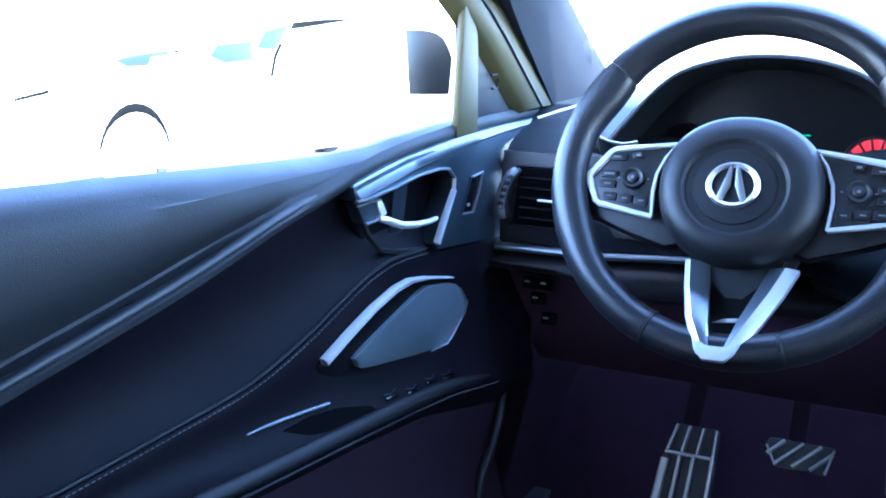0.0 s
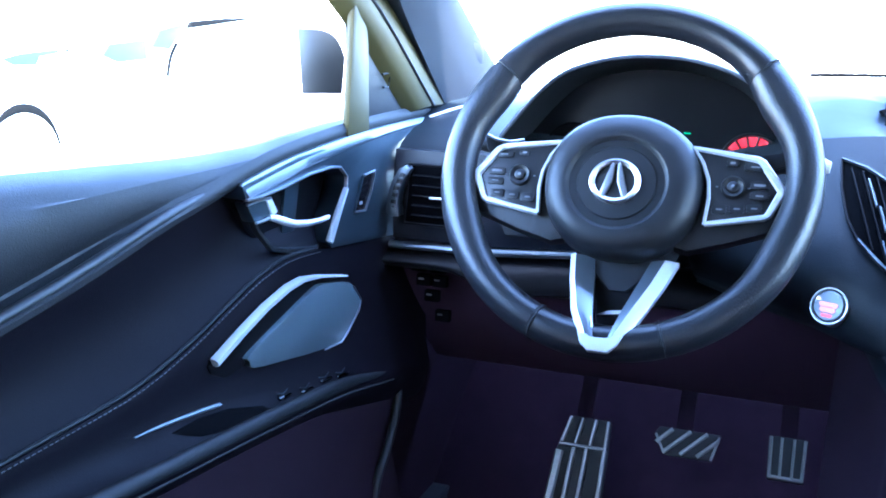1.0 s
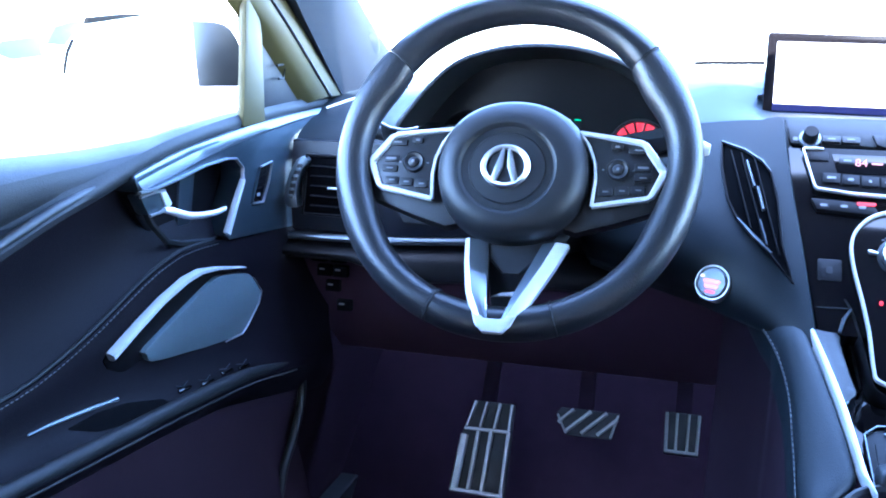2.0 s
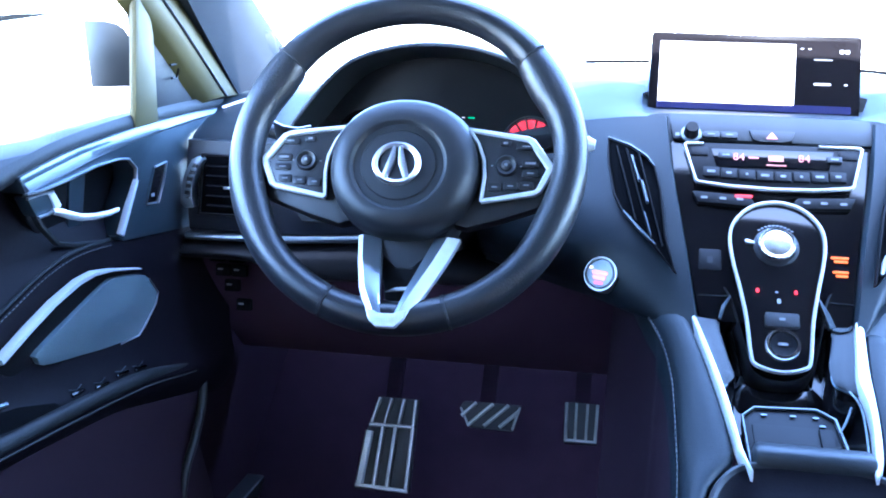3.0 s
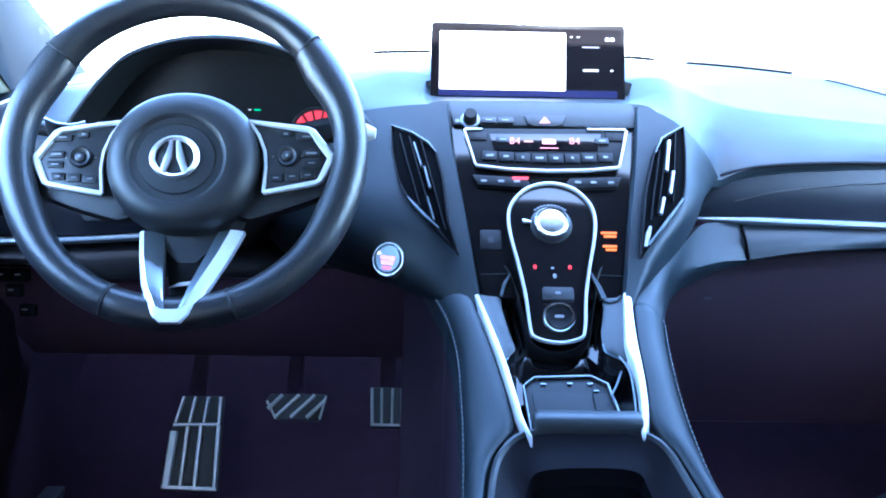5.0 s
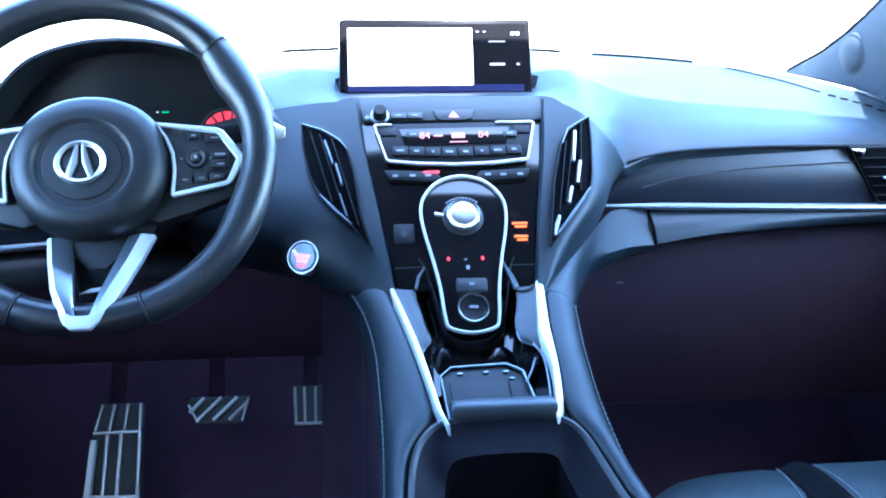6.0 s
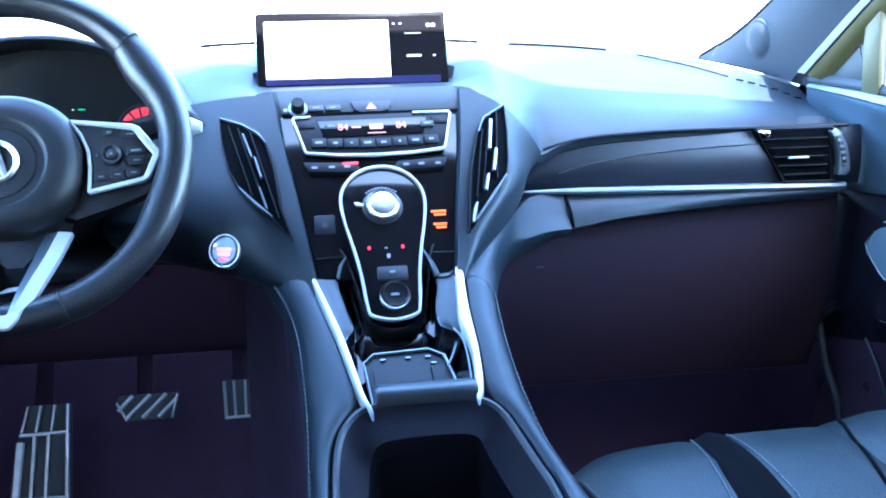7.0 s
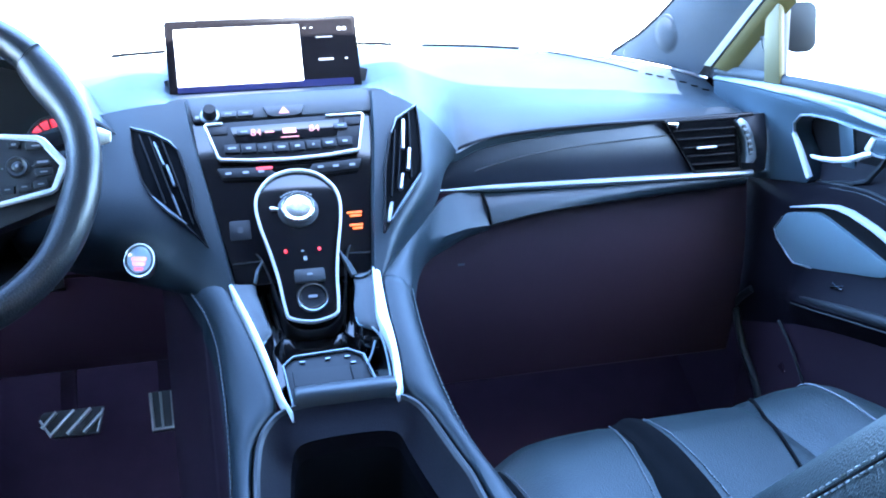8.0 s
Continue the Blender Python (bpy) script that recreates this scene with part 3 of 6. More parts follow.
        rows.append([p(y, c - 0.001, -0.002), p(y, c - 0.0015, 0.0045), p(y, c - 0.003, 0.0060), p(y + 0.006 * (1 - i / 24), c - 0.001 - w, 0.0090), p(y, c - 0.003 - w, 0.0085), p(y, c - 0.007 - w, 0.004)])
    part("upper_band", loft(rows, False), PALETRIM, door, "pale satin band over the handle")
    part("bowl_rim", strip(q(ahead([(-0.090, 0.9665), (-0.068, 0.9675), (-0.023, 0.975), (0.019, 0.984), (0.062, 0.9885), (0.081, 0.9875), (0.095, 0.976), (0.0945, 0.960)])), f, 0.0028, 0.004, 0.006), SATIN, door, "thin silver rim of the bowl")
    bowl = ahead([(-0.092, 0.966), (-0.023, 0.976), (0.02, 0.985), (0.065, 0.989), (0.082, 0.988), (0.096, 0.974), (0.062, 0.893), (0.0, 0.898), (-0.030, 0.905), (-0.056, 0.930), (-0.070, 0.950)])
    part("handle_bowl", flat(bowl, 0.01, 0.003, -0.022), DARKSATIN, door, "black recessed bowl")
    part("bowl_back", flat(ahead([(0.012, 0.977), (0.040, 0.983), (0.030, 0.915), (0.005, 0.915)]), 0.006, 0.002, -0.0185), DARKTRIM, door)
    part("bowl_edge", strip(q(ahead([(0.070, 0.8955), (0.050, 0.8945), (0.0, 0.899), (-0.028, 0.905), (-0.054, 0.929), (-0.067, 0.949), (-0.082, 0.962)])), f, 0.006, 0.006, -0.010), SOFT, door)
    lever = part("pull_lever", tube([f @ Vector(((y + fw) / k, z, h)) for y, z, h in ((-0.050, 0.944, 0.006), (-0.040, 0.9420, 0.008), (-0.028, 0.9375, 0.010), (-0.014, 0.9335, 0.012), (0.010, 0.9312, 0.013), (0.036, 0.9312, 0.0125), (0.052, 0.9325, 0.011), (0.057, 0.9335, 0.010))], [0.0035, 0.0052, 0.0056, 0.0050, 0.0046, 0.0040, 0.0034, 0.0016], 14, flat=0.8), SILVER, door, "bright silver pull lever")
    part("lever_hinge", flat(ahead([(-0.086, 0.963), (-0.047, 0.9645), (-0.037, 0.947), (-0.071, 0.940)]), 0.018, 0.004, 0.004), DARKTRIM, lever)
    part("hinge_block", flat(ahead([(-0.054, 0.9625), (-0.045, 0.964), (-0.034, 0.948), (-0.044, 0.944)]), 0.012, 0.003, 0.0065), SILVER, lever)
    for line in ([(-0.087, 0.9615), (-0.066, 0.9640), (-0.048, 0.9645)], [(-0.072, 0.9405), (-0.056, 0.9420), (-0.044, 0.9455)]):
        part("hinge_edge", strip(q(ahead(line)), f, 0.0030, 0.003, 0.0045), SATIN, lever)
    part("bright_strip", strip(q(ahead([(0.0935, 0.962), (0.077, 0.933), (0.061, 0.902)])), f, 0.0085, 0.006, 0.006, taper=[0.55, 1.0, 1.15]), SILVER, door, "bright silver strip")
    if s < 0:
        slot = part("lock_switch", flat([(0.131, 0.972), (0.157, 0.977), (0.149, 0.953), (0.137, 0.931), (0.114, 0.932)], 0.006, 0.0015, 0.0085), PIANO, door)
        part("slot_frame", strip(q([(0.1305, 0.973), (0.122, 0.952), (0.113, 0.931)]), f, 0.0016, 0.0025, 0.0075), DARKTRIM, slot)
        part("slot_frame", strip(q([(0.134, 0.9735), (0.158, 0.978), (0.150, 0.953), (0.138, 0.930), (0.114, 0.9305)]), f, 0.0022, 0.0028, 0.0075), SATIN, slot, "thin silver edge")
        part("mark", flat([(0.124, 0.9385), (0.131, 0.9385), (0.131, 0.9425), (0.124, 0.9425)], 0.001, 0, 0.0089), WHITEMARK, slot)
    # loudspeaker
    MOUTH = ahead([(-0.090, 0.798), (-0.087, 0.806), (0.001, 0.843), (0.028, 0.8535), (0.045, 0.8555), (0.094, 0.849), (0.109, 0.841), (0.127, 0.821), (0.122, 0.808), (0.097, 0.785), (0.085, 0.777), (0.049, 0.776), (-0.019, 0.782), (-0.080, 0.788)])
    speaker = part("speaker_grille", flat([(v.x, v.y) for v in smooth_line([(y, z, 0) for y, z in MOUTH], 3, True)], 0.025, 0.004, 0.013), MESHGRILLE, door, "grey perforated metal speaker grille")
    part("speaker_rim", strip(q(MOUTH[6:12]), f, 0.0018, 0.003, 0.0112), SATIN, speaker, "thin silver rim")
    # Flat dark sheet: the recess's shade is painted, not modelled.
    part("speaker_shade", flat(ahead([(-0.148, 0.806), (-0.10, 0.832), (-0.02, 0.862), (0.03, 0.8645), (0.09, 0.856), (0.045, 0.850), (0.0, 0.838), (-0.09, 0.800), (-0.082, 0.784), (-0.115, 0.783), (-0.142, 0.796)]), 0.012, 0.003, 0.0065), DARKSATIN, speaker, "dark sheet for the shade between grille and trim")
    part("speaker_trim", strip(q(ahead([(-0.142, 0.809), (-0.10, 0.831), (-0.062, 0.849), (-0.022, 0.863), (0.005, 0.8675), (0.038, 0.8655), (0.092, 0.857)])), f, 0.0078, 0.009, 0.006, taper=[1.15, 1.1, 1.0, 0.95, 0.8, 0.45, 0.2]), SILVER, door, "bright silver speaker trim")

    # switches and pull pocket on the armrest
    def arm_in(y, z):
        """How far the armrest's face stands inward at a height."""
        a, b = seam_line(y), arm_edge(y)
        grow = 0.045 * lerp_table(fade, y)[0]
        return 0.004 + (grow - 0.004) * min(1, max(0, (a - z) / (a - b))) ** 5

    for y, z in ((-0.056, 0.757), (-0.020, 0.754), (0.020, 0.755), (0.052, 0.752)) if s < 0 else ((0.009, 0.766),):
        b = box((0, 0, 0), (0.022, 0.006, 0.004), 0.0015, plane_frame(p(y, z - 0.006, arm_in(y, z - 0.006)), (s * -0.5, -0.1, 1), (s * -0.13, 1, 0)))
        key = part("window_switch", b, PIANO, door)
        part("switch_edge", tube([p(y - 0.010, z, arm_in(y, z) + 0.003), p(y, z - 0.002, arm_in(y, z - 0.002) + 0.003), p(y + 0.010, z + 0.001, arm_in(y, z) + 0.003)], 0.0005, 6), DARKTRIM, key)
    # The pocket is a flat dark sheet, its shade put into the colour.
    part("pocket_shade", slab([p(y, z, arm_in(y, z) + 0.0012) for y, z in ((-0.212, 0.758), (-0.170, 0.7615), (-0.132, 0.760), (-0.090, 0.752), (-0.083, 0.744), (-0.125, 0.743), (-0.185, 0.748))], (s * 0.012, 0, 0), 0.003), SUEDE_AND_SHADE, door, "dark sheet for the shade in the pull pocket")
    part("pocket_trim", tube([p(y, z, arm_in(y, z) + 0.001) for y, z in ((-0.250, 0.7655), (-0.225, 0.7665), (-0.200, 0.7665), (-0.167, 0.7662), (-0.140, 0.7655))], [0.0010, 0.0018, 0.0024, 0.0028, 0.0026], 10, flat=0.8), PALETRIM, door, "satin metal pull trim")
    # window frame, beige where the body colour shows, and the mirror triangle
    lo = [(0.102, 1.015), (0.152, 1.020), (0.149, 1.06), (0.144, 1.13), (0.136, 1.168), (0.112, 1.20), (0.109, 1.16), (0.105, 1.06)] if s < 0 else [(0.157, 1.020), (0.192, 1.025), (0.193, 1.10), (0.192, 1.165), (0.162, 1.19), (0.160, 1.10)]
    part("frame_bar", slab([p(y, z, 0.004) for y, z in lo], (s * 0.010, 0, 0), 0.004), BEIGE, door, "beige front bar of the window frame")
    tri = [(0.140 if s < 0 else 0.17, 1.03), (0.345, 1.036), (0.335, 1.050), (0.296, 1.060), (0.118 if s < 0 else 0.16, 1.195)]
    part("mirror_triangle", slab([p(y, z, -0.006) for y, z in tri], (s * 0.012, 0, 0), 0.002), HARD, door, "black mirror triangle")
    part("triangle_tab", tube([p(y, z, 0.0) for y, z in ((0.184, 1.094), (0.204, 1.096), (0.199, 1.078), (0.187, 1.078))], 0.0016, 6), SOFT, door)
    rows = []
    for g in [i / 14 for i in range(15)]:
        z = 1.050 + 0.40 * g
        yl, yr = (0.268 - 0.50 * g, 0.362 - 0.50 * g) if s < 0 else (0.292 - 0.52 * g, 0.332 - 0.52 * g)
        x = -0.12 * max(0, g - 0.25) ** 1.3
        rows.append([p(yl - 0.018, z - 0.008, x - 0.010), p(yl - 0.006, z - 0.003, x + 0.004), p(yl, z, x + 0.008), p(yl * 0.75 + yr * 0.25, z + 0.004, x + 0.012), p(yr, z + 0.006, x + 0.008), p(yr + 0.01, z + 0.008, x - 0.016)])
    part("frame_rail", loft(rows), BEIGE, door, "beige slanting rail of the window frame")
    part("rail_seal", tube([Vector(r[3]).lerp(Vector(r[4]), 0.12) + Vector((-s * 0.0005, -0.001, 0)) for r in rows], 0.0024, 8), HARD, door, "black rubber seal along the rail")
    # outside mirror
    mm = plane_frame((s * 0.914, 0.42 + dy, 1.108), (0, 0, 1), (1, -s * (0.42 if s < 0 else 0.60), 0))
    face = [(-0.038, 0.044), (-0.004, 0.0435), (0.010, 0.040), (0.020, 0.033), (0.029, 0.019), (0.0345, 0.004), (0.0315, -0.050), (-0.029, -0.0525)] if s < 0 else round_rect(0, 0, 0.050, 0.084, 0.017, 5)
    cx, cy = sum(x for x, y in face) / len(face), sum(y for x, y in face) / len(face)
    house = part("mirror_housing", loft([[mm @ Vector((cx + (x - cx) * g, cy + (y - cy) * g, h)) for x, y in face] for g, h in ((1.08, 0.010), (1.17, 0.002), (1.17, -0.03), (1.0, -0.07), (0.6, -0.10))], True, True), WHITEPAINT, door, "white outside mirror housing")
    part("mirror_glass", prism(face, mm, 0.004, 0.001, 0.0125), MIRROR, house, "mirror glass")
    part("mirror_foot", slab([(s * 0.84, 0.44 + dy, 1.045), (s * 0.92, 0.44 + dy, 1.060), (s * 0.92, 0.50 + dy, 1.060), (s * 0.84, 0.50 + dy, 1.045)], (0, 0, -0.03), 0.006), WHITEPAINT, house)
    pane = part("pane", slab([p(0.10, 1.03, -0.05), p(-0.95, 0.96, -0.05), p(-0.95, 1.42, -0.05 + 0.0), p(-0.28, 1.42, -0.05)], (s * 0.003, 0, 0)), PANE, door, "clear side window")
    pane.visible_shadow = False
    return door


front_door(-1, 0.70, 0.0, "charcoal car door panel with bright lever and silver speaker trim")
front_door(1, 0.70, 0.08, "charcoal passenger door panel with bright lever and silver speaker trim")

# ---- dashboard ----
dash = thing("dashboard", "charcoal padded dashboard with dark trim panels and silver strips", "dashboard", (0, 0.3, 0.75))
# rows: x, front edge y and z, shoulder y and z, crest z
DASH = [(-0.70, 0.212, 0.998, 0.31, 1.046, 1.072), (-0.62, 0.212, 1.000, 0.31, 1.046, 1.080), (-0.54, 0.225, 1.006, 0.32, 1.050, 1.092), (-0.30, 0.26, 1.013, 0.33, 1.060, 1.105),
        (-0.235, 0.222, 1.010, 0.31, 1.068, 1.111), (-0.185, 0.186, 1.022, 0.29, 1.075, 1.114), (-0.150, 0.186, 1.036, 0.285, 1.072, 1.115), (-0.125, 0.190, 1.049, 0.28, 1.062, 1.116), (0.0, 0.205, 1.050, 0.29, 1.062, 1.116), (0.125, 0.190, 1.049, 0.28, 1.062, 1.115),
        (0.150, 0.187, 1.034, 0.285, 1.070, 1.113), (0.175, 0.190, 1.014, 0.29, 1.072, 1.112), (0.20, 0.205, 0.990, 0.31, 1.068, 1.110), (0.235, 0.246, 0.962, 0.33, 1.060, 1.108), (0.257, 0.248, 0.973, 0.34, 1.056, 1.107), (0.31, 0.250, 0.983, 0.355, 1.052, 1.104), (0.34, 0.25, 0.986, 0.36, 1.049, 1.102), (0.45, 0.255, 0.989, 0.37, 1.039, 1.092), (0.58, 0.26, 0.990, 0.37, 1.026, 1.074), (0.64, 0.262, 0.990, 0.37, 1.020, 1.060), (0.668, 0.266, 0.984, 0.37, 1.012, 1.052), (0.686, 0.275, 0.972, 0.37, 1.008, 1.046), (0.70, 0.288, 0.952, 0.37, 1.002, 1.043)]


def dash_row(x):
    """The dashboard's section at x, its table smoothed."""
    near = [lerp_table(DASH, min(0.70, max(-0.70, x + d))) for d in (-0.008, -0.004, 0.0, 0.004, 0.008)]
    return [sum(v) / 5 for v in zip(*near)]


def dash_z(x, y):
    fy, fz, sy, sz, cz = dash_row(x)
    line = [(fy, fz), (sy, sz), (sy + 0.035, sz * 0.6 + cz * 0.4 + 0.002), (0.45, cz - 0.004), (0.49, cz), (0.54, cz - 0.001), (0.64, cz - 0.008)]
    for (y0, z0), (y1, z1) in zip(line, line[1:]):
        if y <= y1:
            return z0 + (z1 - z0) * (y - y0) / (y1 - y0)
    return cz


rows = []
for i in range(141):
    x = -0.70 + 1.4 * i / 140
    fy, fz, sy, sz, cz = dash_row(x)
    near = min(1, max(0, (0.225 - abs(x)) / 0.05))
    wide = [dash_row(x + d) for d in (-0.06, -0.04, -0.02, 0.0, 0.02, 0.04, 0.06)]
    my, mz = sum(v[0] for v in wide) / 7, sum(v[1] for v in wide) / 7
    lip = [(x, fy + 0.03 - 0.044 * near, fz - 0.02 - 0.004 * near), (x, fy + 0.004 - 0.010 * near, fz - 0.010)]
    rows.append(lip + [(x, fy, fz), (x, fy + 0.008, fz + 0.010), (x, my * 0.55 + sy * 0.45, mz * 0.5 + sz * 0.5 + 0.004), (x, sy, sz), (x, sy + 0.035, sz * 0.6 + cz * 0.4 + 0.002), (x, 0.45, cz - 0.004), (x, 0.49, cz), (x, 0.54, cz - 0.001), (x, 0.64, cz - 0.008), (x, 0.70, cz - 0.05)])
part("top_pad", loft(rows, False), TOPSKIN, dash, "padded charcoal dashboard top")
# grille line at the windscreen
part("cowl_edge", tube([(x, 0.497, lerp_table(DASH, x)[4] + 0.0035) for x in [-0.215 + 0.0189 * i for i in range(23)]], 0.0022, 8), BLACKTRIM, dash, "black edge along the windscreen")
part("demister_grille", loft([[(x, 0.50, lerp_table(DASH, x)[4] + 0.0005), (x, 0.505, lerp_table(DASH, x)[4] + 0.006), (x, 0.53, lerp_table(DASH, x)[4] + 0.003)] for x in [-0.5 + 0.02 * i for i in range(51)]], False), HARD, dash)
# end caps next to the doors, with bright edge
for s, dx, dy in ((-1, 0.0, 0.0), (1, 0.0, 0.08)):
    cap = [(s * 0.70, 0.30 + dy, 0.86), (s * 0.70, 0.30 + dy, dash_z(s * 0.69, 0.30 + dy) - 0.006), (s * 0.685, 0.42 + dy, dash_z(s * 0.68, 0.42 + dy) - 0.006), (s * 0.68, 0.46 + dy, 0.90)]
    part("end_cap", slab(cap, (s * -0.02, -0.01, 0), 0.004), DARKSATIN, dash)
    ends = [(0.690, 0.292), (0.671, 0.310), (0.659, 0.322), (0.63, 0.352), (0.59, 0.39), (0.55, 0.43)] if s < 0 else [(0.703, 0.434), (0.637, 0.442), (0.545, 0.448), (0.46, 0.458), (0.40, 0.468)]
    line = smooth_line([(s * x, y, dash_z(s * x, y) + 0.0012) for x, y in ends], 5)
    if s > 0:
        back_line = smooth_line([(x, y, 0) for x, y in ((0.703, 0.440), (0.637, 0.448), (0.545, 0.454), (0.46, 0.464), (0.38, 0.477), (0.32, 0.486), (0.25, 0.494))], 5)
        part("end_panel", loft([[(v.x, v.y + (0.56 - v.y) * g, dash_z(v.x, v.y + (0.56 - v.y) * g) + (0.0005 if g in (0, 1) else 0.0025)) for g in (0, 0.06, 0.3, 0.5, 0.7, 0.94, 1)] for v in back_line], False), BLACKTRIM, dash, "black panel along the windscreen")
        part("panel_gap", tube([(v.x, v.y - 0.001, dash_z(v.x, v.y) + 0.002) for v in back_line], 0.0016, 6), SUEDE_AND_SHADE, dash)
        part("panel_gap", tube([(v.x, v.y, dash_z(v.x, v.y) + 0.0006) for v in smooth_line([(0.44, 0.449, 0), (0.52, 0.432, 0), (0.575, 0.413, 0)], 5)], 0.0012, 6), SUEDE_AND_SHADE, dash)
        for k in range(6):
            g = k / 5
            x, y = 0.590 + 0.086 * g, 0.406 - 0.021 * g
            part("demister_slot", box((0, 0, 0), (0.011, 0.0035, 0.002), 0.0006, pose(x, y, dash_z(x, y) + 0.0012, 0, 12, -14)), SUEDE_AND_SHADE, dash)
    part("end_strip", tube(line, [0.0030 * (1 - 0.7 * i / (len(line) - 1)) for i in range(len(line))], 8), SATIN, dash, "silver strip at the dashboard's end")


def fascia(x0, x1, top, low, y0, y1, mat, name, label="", steps=24, bulge=0.006):
    """A band of the dashboard's face between two heights, given as functions of x."""
    rows = []
    for i in range(steps + 1):
        x = x0 + (x1 - x0) * i / steps
        a, b = top(x), low(x)
        rows.append([(x, y0(x) + 0.02, a + 0.001)] + [(x, y0(x) + (y1(x) - y0(x)) * f - bulge * math.sin(math.pi * f), a + (b - a) * f) for f in [j / 8 for j in range(9)]] + [(x, y1(x) + 0.012, b - 0.005), (x, y1(x) + 0.05, b - 0.006)])
    return part(name, loft(rows, False), mat, dash, label)


def const(v):
    return lambda x: v


def recess_top(x):
    return lerp_table([(0.19, 0.912), (0.195, 0.918), (0.216, 0.943), (0.232, 0.962), (0.257, 0.973), (0.31, 0.982), (0.42, 0.987), (0.70, 0.987)], x)[0]


def strip_z(x):
    return 0.9145 - 0.012 * (x - 0.2) / 0.48


def pad_low(x):
    return lerp_table([(0.10, 0.80), (0.15, 0.835), (0.18, 0.855), (0.22, 0.862), (0.28, 0.867), (0.34, 0.876), (0.45, 0.8815), (0.70, 0.887)], x)[0]


fascia(0.19, 0.705, recess_top, lambda x: strip_z(x) + 0.002, const(0.262), const(0.258), TRIMPANEL, "trim_panel", "dark matt trim panel before the passenger")
part("panel_crease", tube(smooth_line([(0.262, 0.2535, 0.936), (0.32, 0.2515, 0.950), (0.42, 0.2515, 0.961), (0.56, 0.2515, 0.967)], 6), 0.0012, 6), SOFT, dash)
part("panel_brow", tube(smooth_line([(x, 0.252, recess_top(x) + 0.001) for x in (0.195, 0.216, 0.234, 0.257, 0.31, 0.42, 0.56, 0.68)], 6), 0.0032, 8), DARKSATIN, dash)
part("silver_strip", tube([(0.195 + 0.483 * i / 20, 0.243 + 0.005 * (i / 20), strip_z(0.195 + 0.483 * i / 20)) for i in range(21)], [0.0022 + 0.0042 * min(1, i / 4) for i in range(21)], 10, flat=0.85), PALETRIM, dash, "silver strip across the passenger side")
fascia(0.268, 0.672, lambda x: min(strip_z(x) - 0.002, 0.912), pad_low, lambda x: 0.250, lambda x: curve_table([(0.268, 0.222), (0.34, 0.226), (0.45, 0.238), (0.56, 0.250), (0.68, 0.258)], x), TOPSKIN, "lower_pad", "charcoal leather lower pad", bulge=0.006)
part("pad_seam", tube([(0.268, 0.246, 0.909), (0.270, 0.226, 0.890), (0.274, 0.2215, 0.866)], 0.0022, 6), SUEDE_AND_SHADE, dash)
fascia(0.10, 0.70, lambda x: pad_low(x) - 0.001, const(0.60), const(0.30), const(0.36), MATT, "glovebox_door", "dark glovebox door", bulge=0.02)
part("glovebox_catch", box((0.245, 0.288, 0.80), (0.010, 0.003, 0.003), 0.001), DARKTRIM, dash)
# driver's side
def left_y(x):
    return lerp_table([(-0.70, 0.203), (-0.58, 0.206), (-0.46, 0.24), (-0.28, 0.252)], x)[0]


fascia(-0.70, -0.45, const(1.002), const(0.888), left_y, left_y, TRIMPANEL, "trim_panel", "dark matt trim panel beside the wheel")
part("silver_strip", tube([(-0.702 + 0.30 * i / 12, left_y(-0.702 + 0.30 * i / 12) - 0.006, 0.880 + 0.004 * i / 12) for i in range(13)], 0.006, 10, flat=0.85), PALETRIM, dash, "silver strip on the driver's side")
fascia(-0.705, -0.28, const(0.875), lambda x: lerp_table([(-0.62, 0.857), (-0.54, 0.833)], x)[0], lambda x: left_y(x) + 0.002, lambda x: left_y(x) - 0.02, DARKSATIN, "lower_pad", "black lower pad", bulge=0.010)
fascia(-0.71, -0.10, lambda x: lerp_table([(-0.62, 0.860), (-0.54, 0.845)], x)[0], const(0.672), const(0.232), const(0.42), KNEE_LIGHTENED, "knee_panel", "dark knee panel under the wheel", bulge=0.018)
part("tray_flap", slab([(-0.565, 0.203, 0.930), (-0.46, 0.232, 0.930), (-0.46, 0.229, 0.905), (-0.55, 0.200, 0.905)], (0, 0.01, 0), 0.003), SOFT, dash)
SWITCHES = [(-0.672, 0.862 - 0.012, GREENGLOW), (-0.645, 0.850, WHITEMARK), (-0.664, 0.831, WHITEMARK), (-0.642, 0.831, WHITEMARK), (-0.652, 0.811, WHITEMARK), (-0.636, 0.786, WHITEMARK)]
for x, z, mk in SWITCHES:
    sw = part("switch", box((x, 0.2285, z), (0.020, 0.010, 0.015), 0.0015), SUEDE_AND_SHADE, dash)
    part("mark", box((x - 0.003, 0.2232, z + 0.002), (0.007, 0.001, 0.0022)), mk, sw)

# the dashboard's flank beside the wheel, with the start button
def stack_y(z):
    return 0.172 + 0.83 * (z - 1.024)


